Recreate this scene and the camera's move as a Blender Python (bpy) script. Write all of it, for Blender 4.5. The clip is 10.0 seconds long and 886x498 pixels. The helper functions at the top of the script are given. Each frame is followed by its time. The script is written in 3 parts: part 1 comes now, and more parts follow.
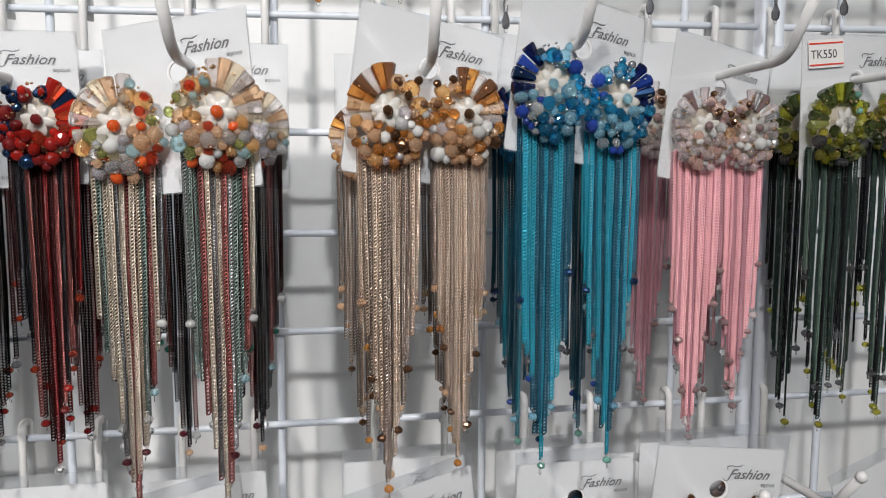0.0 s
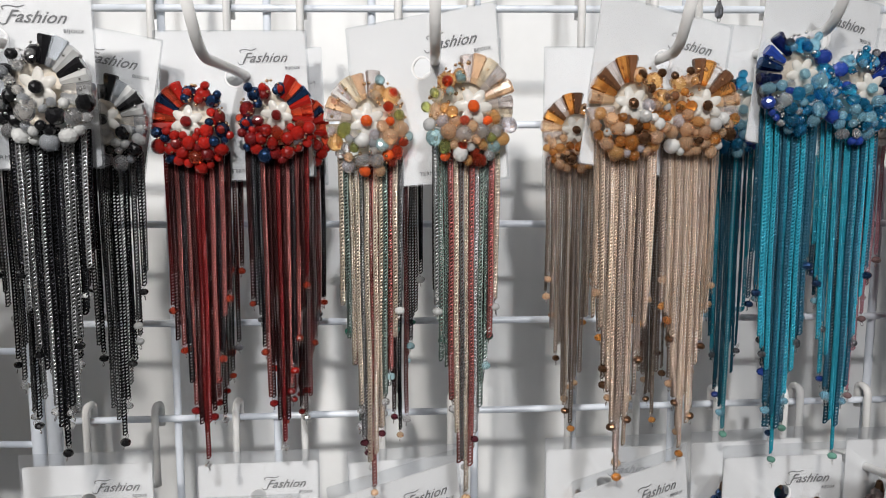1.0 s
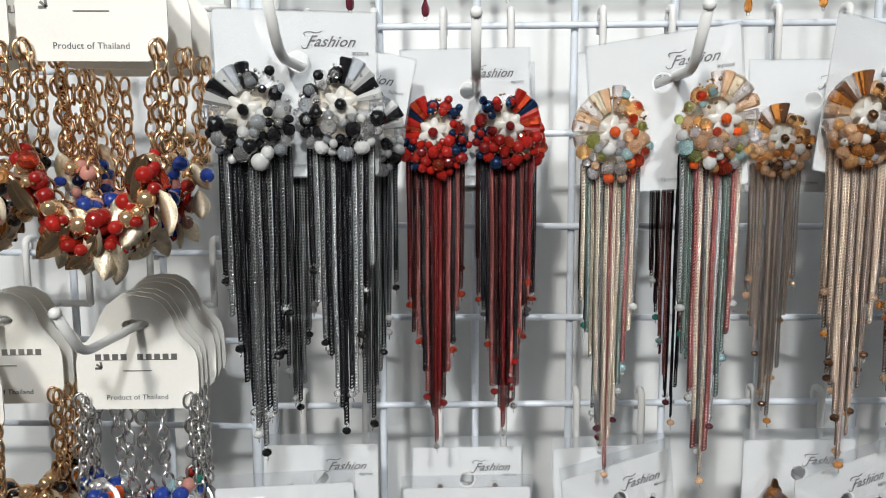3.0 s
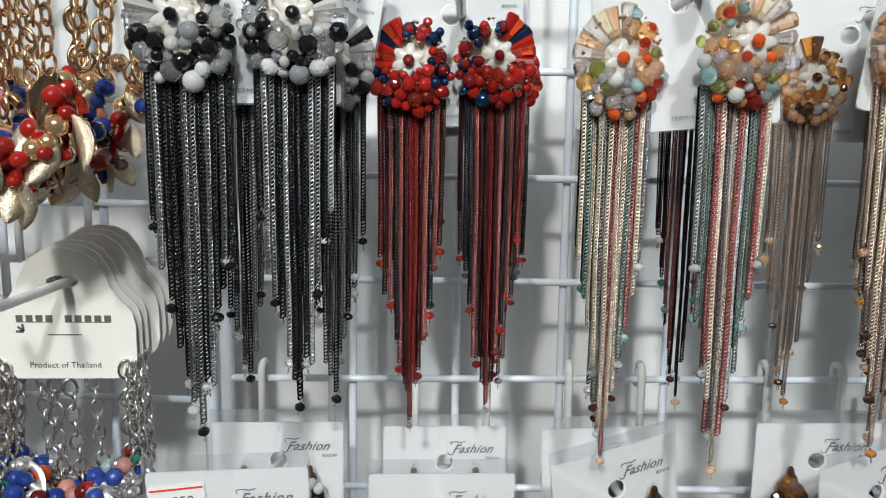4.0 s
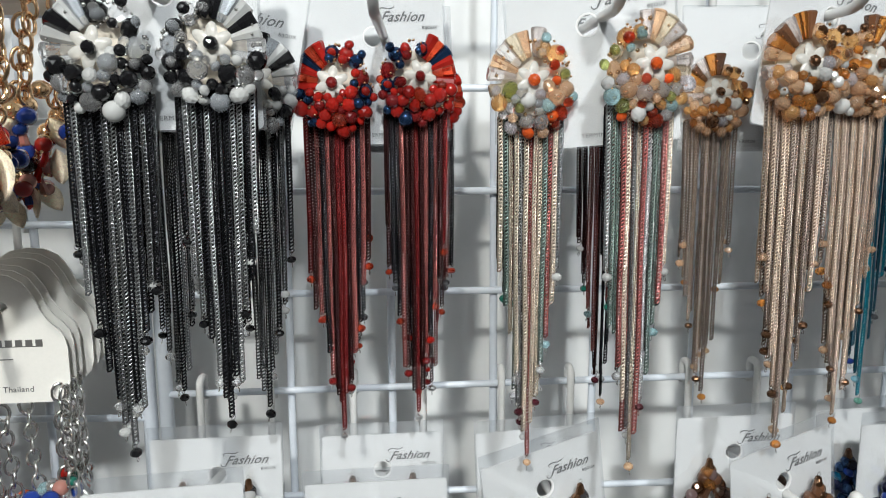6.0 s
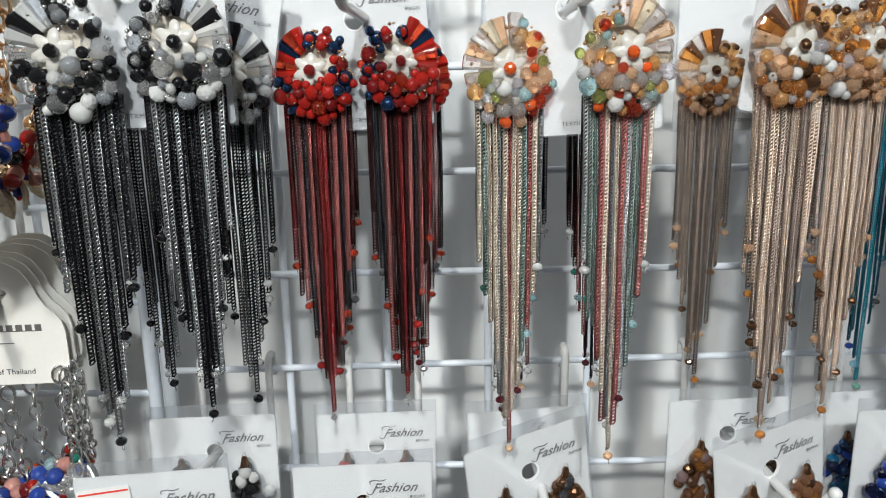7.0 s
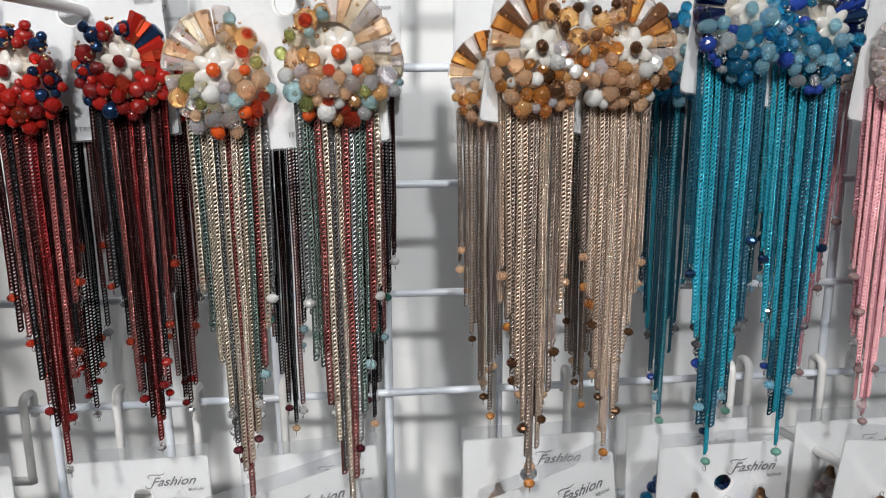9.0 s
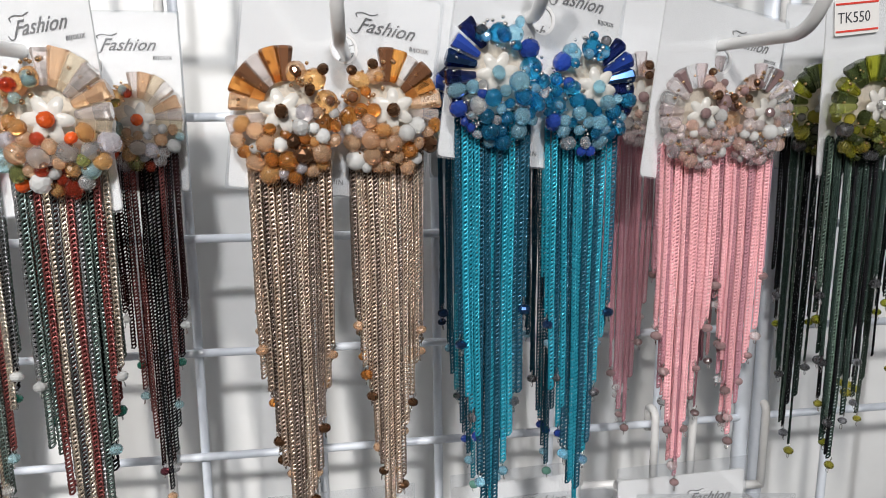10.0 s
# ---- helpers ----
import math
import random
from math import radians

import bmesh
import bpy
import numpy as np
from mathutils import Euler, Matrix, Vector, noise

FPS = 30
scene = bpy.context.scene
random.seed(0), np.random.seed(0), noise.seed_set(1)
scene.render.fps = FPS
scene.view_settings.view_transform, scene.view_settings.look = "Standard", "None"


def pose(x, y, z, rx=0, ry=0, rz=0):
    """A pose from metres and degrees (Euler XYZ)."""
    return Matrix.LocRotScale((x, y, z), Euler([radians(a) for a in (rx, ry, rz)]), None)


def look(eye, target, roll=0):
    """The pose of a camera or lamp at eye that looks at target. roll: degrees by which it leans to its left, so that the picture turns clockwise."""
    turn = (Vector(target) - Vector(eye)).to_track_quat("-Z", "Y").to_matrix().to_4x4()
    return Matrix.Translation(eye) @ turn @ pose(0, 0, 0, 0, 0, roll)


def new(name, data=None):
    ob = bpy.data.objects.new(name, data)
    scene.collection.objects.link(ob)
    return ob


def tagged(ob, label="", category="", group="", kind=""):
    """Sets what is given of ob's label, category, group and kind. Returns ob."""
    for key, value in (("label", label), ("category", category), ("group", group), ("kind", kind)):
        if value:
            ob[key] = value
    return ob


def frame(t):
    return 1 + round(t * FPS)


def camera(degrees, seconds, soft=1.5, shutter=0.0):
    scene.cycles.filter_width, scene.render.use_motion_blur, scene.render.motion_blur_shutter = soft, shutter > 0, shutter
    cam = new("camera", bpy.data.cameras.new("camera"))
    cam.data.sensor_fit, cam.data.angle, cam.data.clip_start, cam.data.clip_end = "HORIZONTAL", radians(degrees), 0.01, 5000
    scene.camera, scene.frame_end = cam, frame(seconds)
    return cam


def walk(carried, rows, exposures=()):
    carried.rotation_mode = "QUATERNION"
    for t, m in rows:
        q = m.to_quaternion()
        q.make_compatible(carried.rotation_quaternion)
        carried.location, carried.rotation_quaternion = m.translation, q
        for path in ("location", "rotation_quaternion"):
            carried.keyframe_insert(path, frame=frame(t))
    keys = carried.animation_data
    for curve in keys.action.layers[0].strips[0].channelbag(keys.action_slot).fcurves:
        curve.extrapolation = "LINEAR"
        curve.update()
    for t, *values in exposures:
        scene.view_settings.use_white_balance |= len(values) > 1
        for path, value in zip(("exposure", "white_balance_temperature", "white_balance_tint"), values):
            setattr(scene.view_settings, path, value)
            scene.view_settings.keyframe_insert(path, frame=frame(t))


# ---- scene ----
cam = camera(62.2, 10.0, 0.95)
PATH = [
    (0, (0.019, 0.018, 1.408), (0.399, 1.97, 1.197), 0.2),
    (0.5, (-0.003, 0.023, 1.406), (0.268, 1.995, 1.212), 0.4),
    (1, (-0.041, 0.022, 1.409), (0.153, 1.999, 1.169), 0.0),
    (1.5, (-0.068, 0.019, 1.405), (0.043, 2.001, 1.161), -0.2),
    (2, (-0.096, 0.013, 1.405), (-0.022, 1.997, 1.168), -0.1),
    (3.3, (-0.119, 0.002, 1.413), (-0.047, 1.986, 1.173), -0.1),
    (3.5, (-0.113, 0.011, 1.412), (-0.036, 1.986, 1.107), 0.5),
    (4, (-0.111, 0.045, 1.397), (-0.015, 2.019, 1.094), 0.9),
    (4.5, (-0.114, 0.05, 1.401), (0.015, 2.007, 1.013), -0.4),
    (4.8, (-0.111, 0.05, 1.4), (0.076, 2.0, 0.903), 0.7),
    (5, (-0.108, 0.047, 1.395), (0.088, 1.993, 0.978), 0.3),
    (5.5, (-0.103, 0.042, 1.403), (0.093, 2.006, 1.082), 0.0),
    (5.7, (-0.102, 0.04, 1.404), (0.109, 2.005, 1.1), 0.1),
    (6.8, (-0.097, 0.026, 1.407), (0.092, 1.987, 1.062), -1.8),
    (7, (-0.079, 0.038, 1.419), (0.029, 1.985, 0.974), -1.0),
    (7.5, (-0.078, 0.038, 1.424), (0.01, 1.993, 1.01), -0.8),
    (8, (-0.075, 0.041, 1.425), (0.017, 1.997, 1.016), -0.5),
    (8.5, (-0.047, 0.051, 1.422), (0.105, 2.003, 1.012), -0.7),
    (9, (-0.005, 0.065, 1.417), (0.239, 2.004, 0.992), -0.5),
    (9.5, (0.034, 0.073, 1.42), (0.368, 2.001, 1.006), -0.6),
    (10, (0.054, 0.072, 1.43), (0.416, 2.0, 1.041), -0.4),
]
walk(cam, [(t, look(eye, target, roll)) for t, eye, target, roll in PATH],
     exposures=[(0, -0.1, 6640, 11), (2, 0.0, 6700, 10), (3.5, -0.03, 6450, 6), (5, -0.02, 6420, 5), (7.5, 0.06, 6430, 6), (9, 0.0, 6600, 10), (10, 0.17, 6650, 11)])

# ---- world and light ----
world = bpy.data.worlds.new("shop_air")
world.use_nodes = True
world.node_tree.nodes["Background"].inputs[0].default_value = (0.9, 0.95, 1.0, 1)
world.node_tree.nodes["Background"].inputs[1].default_value = 0.12
scene.world = world


def lamp(place, target, watts, size, colour, spread=180):
    d = bpy.data.lights.new("ceiling_and_fill_light", "AREA")
    d.shape, d.size, d.energy, d.color = "DISK", size, watts, colour
    d.spread = radians(spread)
    o = new("ceiling_and_fill_light", d)
    o.matrix_world = look(place, target)
    return o


lamp((-0.42, -0.80, 2.10), (-0.09, 0.36, 1.36), 1.6, 0.09, (1.0, 0.97, 0.93), 70)
lamp((0.02, -1.20, 2.40), (-0.07, 0.36, 1.36), 2.25, 0.10, (0.97, 0.98, 1.0), 70)
# broad fill lamp added to lighten the shadows, not a known fitting
lamp((-0.45, -1.4, 2.4), (-0.1, 0.33, 1.2), 8.0, 1.2, (0.97, 0.98, 1.0))

# ---- materials ----
MATS = {}


def mat(name, colour, rough=0.4, metal=0.0, transmission=0.0, coat=0.0, grain=0.0, scale=200.0, bump=0.0, sub=0.0, vary=0.0):
    if name in MATS:
        return MATS[name]
    m = bpy.data.materials.new(name)
    m.use_nodes = True
    nt = m.node_tree
    b = nt.nodes["Principled BSDF"]
    b.inputs["Base Color"].default_value = (*colour, 1)
    b.inputs["Roughness"].default_value = rough
    b.inputs["Metallic"].default_value = metal
    b.inputs["Transmission Weight"].default_value = transmission
    b.inputs["Coat Weight"].default_value = coat
    b.inputs["Coat Roughness"].default_value = 0.08
    if sub:
        b.inputs["Subsurface Weight"].default_value = sub
        b.inputs["Subsurface Radius"].default_value = (0.002, 0.0015, 0.001)
        b.inputs["Subsurface Scale"].default_value = 1.0
    out = None
    if grain or bump:
        tc = nt.nodes.new("ShaderNodeTexCoord")
        n = nt.nodes.new("ShaderNodeTexNoise")
        n.inputs["Scale"].default_value = scale
        n.inputs["Detail"].default_value = 6
        nt.links.new(tc.outputs["Object"], n.inputs["Vector"])
        n2 = nt.nodes.new("ShaderNodeTexNoise")
        n2.inputs["Scale"].default_value = scale / 12
        nt.links.new(tc.outputs["Object"], n2.inputs["Vector"])
        add = nt.nodes.new("ShaderNodeMath")
        add.operation = "ADD"
        nt.links.new(n.outputs["Fac"], add.inputs[0])
        nt.links.new(n2.outputs["Fac"], add.inputs[1])
        if grain:
            r = nt.nodes.new("ShaderNodeMapRange")
            r.inputs["From Min"].default_value, r.inputs["From Max"].default_value = 0.6, 1.4
            r.inputs["To Min"].default_value, r.inputs["To Max"].default_value = 1 - grain, 1 + grain
            nt.links.new(add.outputs[0], r.inputs["Value"])
            out = r.outputs["Result"]
        if bump:
            bp = nt.nodes.new("ShaderNodeBump")
            bp.inputs["Strength"].default_value = bump
            bp.inputs["Distance"].default_value = 0.0005
            nt.links.new(n.outputs["Fac"], bp.inputs["Height"])
            nt.links.new(bp.outputs["Normal"], b.inputs["Normal"])
    if vary:
        oi = nt.nodes.new("ShaderNodeObjectInfo")
        r2 = nt.nodes.new("ShaderNodeMapRange")
        r2.inputs["To Min"].default_value, r2.inputs["To Max"].default_value = 1 - vary, 1 + vary
        nt.links.new(oi.outputs["Random"], r2.inputs["Value"])
        if out is None:
            out = r2.outputs["Result"]
        else:
            mul = nt.nodes.new("ShaderNodeMath")
            mul.operation = "MULTIPLY"
            nt.links.new(out, mul.inputs[0])
            nt.links.new(r2.outputs["Result"], mul.inputs[1])
            out = mul.outputs[0]
    if out is not None:
        sc = nt.nodes.new("ShaderNodeVectorMath")
        sc.operation = "SCALE"
        sc.inputs[0].default_value = colour
        nt.links.new(out, sc.inputs["Scale"])
        nt.links.new(sc.outputs[0], b.inputs["Base Color"])
    MATS[name] = m
    return m


def clear_film():
    m = bpy.data.materials.new("clear_film")
    m.use_nodes = True
    nt = m.node_tree
    nt.nodes.clear()
    o = nt.nodes.new("ShaderNodeOutputMaterial")
    t = nt.nodes.new("ShaderNodeBsdfTransparent")
    t.inputs[0].default_value = (0.96, 0.97, 0.98, 1)
    g = nt.nodes.new("ShaderNodeBsdfGlossy")
    g.inputs["Roughness"].default_value = 0.12
    d = nt.nodes.new("ShaderNodeBsdfDiffuse")
    d.inputs[0].default_value = (0.85, 0.87, 0.9, 1)
    m1 = nt.nodes.new("ShaderNodeMixShader")
    m1.inputs[0].default_value = 0.07
    nt.links.new(t.outputs[0], m1.inputs[1])
    nt.links.new(d.outputs[0], m1.inputs[2])
    m2 = nt.nodes.new("ShaderNodeMixShader")
    m2.inputs[0].default_value = 0.1
    nt.links.new(m1.outputs[0], m2.inputs[1])
    nt.links.new(g.outputs[0], m2.inputs[2])
    nt.links.new(m2.outputs[0], o.inputs[0])
    return m


FILM = clear_film()
WIRE = mat("white_coated_wire", (0.70, 0.75, 0.82), 0.32, coat=0.3, grain=0.05, scale=300, bump=0.05)
HOOK = mat("white_coated_hook", (0.8, 0.8, 0.79), 0.3, coat=0.3, grain=0.05, scale=300, bump=0.05)
CARD = mat("white_card", (0.8, 0.8, 0.8), 0.45, grain=0.03, scale=900, bump=0.06, coat=0.25)
CREAM = mat("cream_card", (0.87, 0.85, 0.8), 0.6, grain=0.03, scale=900, bump=0.06)
INK = mat("silver_grey_ink", (0.07, 0.072, 0.076), 0.35, metal=0.2)
DARKINK = mat("dark_ink", (0.06, 0.06, 0.07), 0.5)
FOIL = mat("grey_foil", (0.3, 0.29, 0.28), 0.3, 0.6)
REDINK = mat("red_ink", (0.75, 0.06, 0.04), 0.5)
STICKER = mat("sticker_paper", (0.85, 0.84, 0.82), 0.6)
WALL = mat("painted_wall", (0.81, 0.82, 0.82), 0.4, coat=0.15, grain=0.05, scale=60, bump=0.15)
ROOM = mat("plain_paint", (0.6, 0.6, 0.6), 0.8, grain=0.04, scale=20)
FLOORM = mat("floor_tile", (0.35, 0.34, 0.33), 0.5, grain=0.1, scale=20)
BACK = mat("pale_backing", (0.75, 0.68, 0.58), 0.3, 0.4, grain=0.2, scale=1500)
SILVER = mat("silver_metal", (0.75, 0.74, 0.72), 0.22, 1.0)
GOLD = mat("gold_metal", (0.88, 0.60, 0.36), 0.14, 1.0)
GOLDGLIT = mat("gold_glitter", (0.93, 0.79, 0.60), 0.38, 0.85, grain=0.5, scale=2200, bump=1.0)
SILVGLIT = mat("silver_glitter", (0.92, 0.92, 0.92), 0.42, 0.9, grain=0.35, scale=1800, bump=0.5)
PEARL = mat("shell_white", (0.84, 0.82, 0.77), 0.18, coat=0.4, transmission=0.35, grain=0.08, scale=400)


def bead_mat(name, c, kind="o"):
    if kind == "o":
        return mat("bead_" + name, c, 0.06, transmission=0.45, coat=0.5, vary=0.25)
    if kind == "c":
        return mat("crystal_" + name, c, 0.02, transmission=0.88, coat=0.4, vary=0.25)
    if kind == "g":
        return mat("milky_glass_" + name, c, 0.03, transmission=0.76, coat=0.6, vary=0.15)
    return mat("mirror_" + name, c, 0.12, 0.85, coat=0.4, vary=0.2)


def chain_mat(name, c, metal=0.85, rough=0.24):
    return mat("chain_" + name, c, rough, metal, grain=0.12, scale=500, vary=0.12)


B = {
    "black": bead_mat("black", (0.012, 0.012, 0.014)), "white": bead_mat("white", (0.78, 0.79, 0.78)),
    "grey": bead_mat("grey", (0.68, 0.72, 0.77), "g"), "clear": bead_mat("clear", (0.98, 0.98, 0.99), "c"),
    "smoke": bead_mat("smoke", (0.25, 0.25, 0.27), "c"), "red": bead_mat("red", (0.5, 0.022, 0.015)),
    "darkred": bead_mat("darkred", (0.25, 0.015, 0.015)), "scarlet": bead_mat("scarlet", (0.85, 0.1, 0.04), "c"),
    "orange": bead_mat("orange", (0.85, 0.13, 0.025)), "navy": bead_mat("navy", (0.03, 0.08, 0.2), "m"),
    "peach": bead_mat("peach", (1.0, 0.56, 0.22), "g"), "cream": bead_mat("cream", (1.0, 0.86, 0.66), "g"),
    "rosewhite": bead_mat("rosewhite", (0.97, 0.89, 0.86), "g"), "teal": bead_mat("teal", (0.56, 0.83, 0.88), "g"),
    "lime": bead_mat("lime", (0.66, 0.72, 0.25), "c"), "lilac": bead_mat("lilac", (0.86, 0.83, 0.89), "g"),
    "violet": bead_mat("violet", (0.15, 0.12, 0.45)), "bronze": bead_mat("bronze", (0.2, 0.1, 0.05), "m"),
    "copper": bead_mat("copper", (1.0, 0.42, 0.1), "c"), "brown": bead_mat("brown", (0.22, 0.1, 0.05)),
    "champagne": bead_mat("champagne", (1.0, 0.66, 0.42), "g"), "aqua": bead_mat("aqua", (0.4, 0.76, 0.93), "g"),
    "cyan": bead_mat("cyan", (0.03, 0.44, 0.8), "c"), "royal": bead_mat("royal", (0.03, 0.08, 0.42)),
    "deepblue": bead_mat("deepblue", (0.01, 0.02, 0.12), "c"), "rose": bead_mat("rose", (1.0, 0.72, 0.62), "g"),
    "palepink": bead_mat("palepink", (1.0, 0.88, 0.88), "g"), "mauve": bead_mat("mauve", (0.4, 0.27, 0.27)),
    "olive": bead_mat("olive", (0.5, 0.52, 0.05), "c"), "moss": bead_mat("moss", (0.14, 0.19, 0.06), "c"),
    "mint": bead_mat("mint", (0.25, 0.55, 0.45)), "emerald": bead_mat("emerald", (0.03, 0.22, 0.16)),
    "gold": bead_mat("gold", (0.85, 0.58, 0.33), "m"), "silver": bead_mat("silver", (0.8, 0.8, 0.8), "m"),
    "pinkstone": bead_mat("pinkstone", (0.75, 0.36, 0.3)), "yellow": bead_mat("yellow", (0.6, 0.55, 0.08), "c"),
    "wine": bead_mat("wine", (0.2, 0.03, 0.05), "c"),
}
C = {
    "gun": chain_mat("gun", (0.022, 0.023, 0.027)), "silver": chain_mat("silver", (0.40, 0.41, 0.42)),
    "steel": chain_mat("steel", (0.2, 0.205, 0.21)), "red": chain_mat("red", (0.22, 0.022, 0.022)),
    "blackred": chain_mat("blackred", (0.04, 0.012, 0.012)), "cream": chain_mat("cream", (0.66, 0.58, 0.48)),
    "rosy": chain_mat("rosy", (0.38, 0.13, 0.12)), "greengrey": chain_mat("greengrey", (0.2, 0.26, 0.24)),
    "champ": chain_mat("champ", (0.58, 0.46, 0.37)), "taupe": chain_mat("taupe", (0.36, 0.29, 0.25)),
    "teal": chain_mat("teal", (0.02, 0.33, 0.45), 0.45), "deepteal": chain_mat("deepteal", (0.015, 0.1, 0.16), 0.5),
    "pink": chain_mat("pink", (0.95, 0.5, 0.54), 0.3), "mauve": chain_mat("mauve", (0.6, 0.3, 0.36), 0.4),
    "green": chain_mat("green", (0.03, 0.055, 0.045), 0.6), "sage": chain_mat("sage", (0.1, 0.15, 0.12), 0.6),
}


# ---- mesh helpers ----
def finish(bm, name, smooth=False):
    me = bpy.data.meshes.new(name)
    bm.normal_update()
    bm.to_mesh(me)
    bm.free()
    if smooth:
        me.polygons.foreach_set("use_smooth", [True] * len(me.polygons))
    return me


def put(name, me, material, parent=None, m=None, label=""):
    """Links one mesh object, its material on the object, under a parent."""
    ob = new(name, me)
    if material:
        if not me.materials:
            me.materials.append(material)
        ob.material_slots[0].link = "OBJECT"
        ob.material_slots[0].material = material
    if parent:
        ob.parent = parent
    if m is not None:
        ob.matrix_basis = m
    if label:
        ob["label"] = label
    return ob


def part(name, bm, material, parent, label="", smooth=False):
    return put(name, finish(bm, name, smooth), material, parent, None, label)


def empty(name, m=None):
    o = new(name)
    o.empty_display_size = 0.01
    if m is not None:
        o.matrix_basis = m
    return o


def box(bm, lo, hi, bevel=0.0):
    r = bmesh.ops.create_cube(bm, size=1)
    c = [(a + b) / 2 for a, b in zip(lo, hi)]
    d = [b - a for a, b in zip(lo, hi)]
    for v in r["verts"]:
        v.co = Vector((c[i] + v.co[i] * d[i] for i in range(3)))
    if bevel:
        es = list({e for v in r["verts"] for e in v.link_edges})
        bmesh.ops.bevel(bm, geom=es, offset=bevel, segments=2, affect="EDGES", profile=0.5)


def tube(bm, pts, r, sides=8, cap=True, closed=False, radii=None):
    """A round bar along points."""
    pts = [Vector(p) for p in pts]
    n = len(pts)
    rings = []
    ref = None
    for i, p in enumerate(pts):
        a = pts[(i - 1) % n] if closed or i else p
        b = pts[(i + 1) % n] if closed or i < n - 1 else p
        d = (b - a).normalized()
        if ref is None:
            ref = Vector((0, 0, 1)) if abs(d.z) < 0.9 else Vector((1, 0, 0))
        u = (ref - d * ref.dot(d)).normalized()
        ref = u
        w = d.cross(u)
        rr = radii[i] if radii else r
        rings.append([bm.verts.new(p + (u * math.cos(k * math.tau / sides) + w * math.sin(k * math.tau / sides)) * rr) for k in range(sides)])
    for i in range(n if closed else n - 1):
        s, e = rings[i], rings[(i + 1) % n]
        for k in range(sides):
            bm.faces.new((s[k], s[(k + 1) % sides], e[(k + 1) % sides], e[k]))
    if cap and not closed:
        bm.faces.new(list(reversed(rings[0])))
        bm.faces.new(rings[-1])


def arc_path(points, radius=0.006, steps=5):
    """A polyline with rounded corners."""
    P = [Vector(p) for p in points]
    out = [P[0]]
    for a, b, c in zip(P, P[1:], P[2:]):
        u, v = (a - b).normalized(), (c - b).normalized()
        k = min(radius, (a - b).length * 0.45, (c - b).length * 0.45)
        s, e = b + u * k, b + v * k
        for i in range(steps + 1):
            t = i / steps
            out.append(s * (1 - t) ** 2 + b * 2 * t * (1 - t) + e * t * t)
    out.append(P[-1])
    return out


def plate(bm, outline, holes, y0, y1):
    """A flat plate in the xz plane with holes, front at y0 and back at y1. outline and holes: lists of (x, z)."""
    loops = []
    edges = []
    for pts in [outline, *holes]:
        vs = [bm.verts.new((x, y0, z)) for x, z in pts]
        es = [bm.edges.new((vs[i], vs[(i + 1) % len(vs)])) for i in range(len(vs))]
        loops.append(vs)
        edges += es
    r = bmesh.ops.triangle_fill(bm, use_beauty=True, use_dissolve=False, edges=edges)
    faces = [f for f in r["geom"] if isinstance(f, bmesh.types.BMFace)]
    ext = bmesh.ops.extrude_face_region(bm, geom=faces)
    for v in ext["geom"]:
        if isinstance(v, bmesh.types.BMVert):
            v.co.y = y1
    bmesh.ops.recalc_face_normals(bm, faces=bm.faces)


def rounded(w, top, bottom, r, n=4):
    """Outline of a rounded rectangle, centred in x."""
    pts = []
    for cx, cz, a0 in ((w / 2 - r, top - r, 0), (-w / 2 + r, top - r, 90), (-w / 2 + r, bottom + r, 180), (w / 2 - r, bottom + r, 270)):
        for i in range(n + 1):
            a = radians(a0 + 90 * i / n)
            pts.append((cx + r * math.cos(a), cz + r * math.sin(a)))
    return pts


def circle(cx, cz, r, n=14, flat=1.0):
    return [(cx + r * math.cos(k * math.tau / n), cz + flat * r * math.sin(k * math.tau / n)) for k in range(n)]


def text_mesh(body, size, shear=0.0, spacing=1.0, bold=0.0):
    cu = bpy.data.curves.new("writing", "FONT")
    cu.body, cu.size, cu.shear, cu.space_character = body, size, shear, spacing
    cu.offset = bold
    cu.extrude = 0.00006
    cu.resolution_u = 3
    ob = new("writing", cu)
    dg = bpy.context.evaluated_depsgraph_get()
    me = bpy.data.meshes.new_from_object(ob.evaluated_get(dg))
    bpy.data.objects.remove(ob)
    me.materials.clear()
    return me


UPRIGHT = pose(0, 0, 0, 90)

# ---- shared meshes of the small pieces ----
def bead_mesh(kind):
    bm = bmesh.new()
    if kind == "facet":
        bmesh.ops.create_icosphere(bm, subdivisions=2, radius=1)
        bmesh.ops.scale(bm, vec=(1, 1, 0.86), verts=bm.verts)
        return finish(bm, "faceted_bead")
    if kind == "rondelle":
        bmesh.ops.create_uvsphere(bm, u_segments=10, v_segments=6, radius=1)
        bmesh.ops.scale(bm, vec=(1, 1, 0.76), verts=bm.verts)
        return finish(bm, "rondelle_bead")
    bmesh.ops.create_uvsphere(bm, u_segments=12, v_segments=8, radius=1)
    return finish(bm, "round_bead", True)


BEAD = {k: bead_mesh(k) for k in ("facet", "rondelle", "round")}
bm = bmesh.new()
bmesh.ops.create_icosphere(bm, subdivisions=1, radius=1)
SEED = finish(bm, "seed_bead", True)


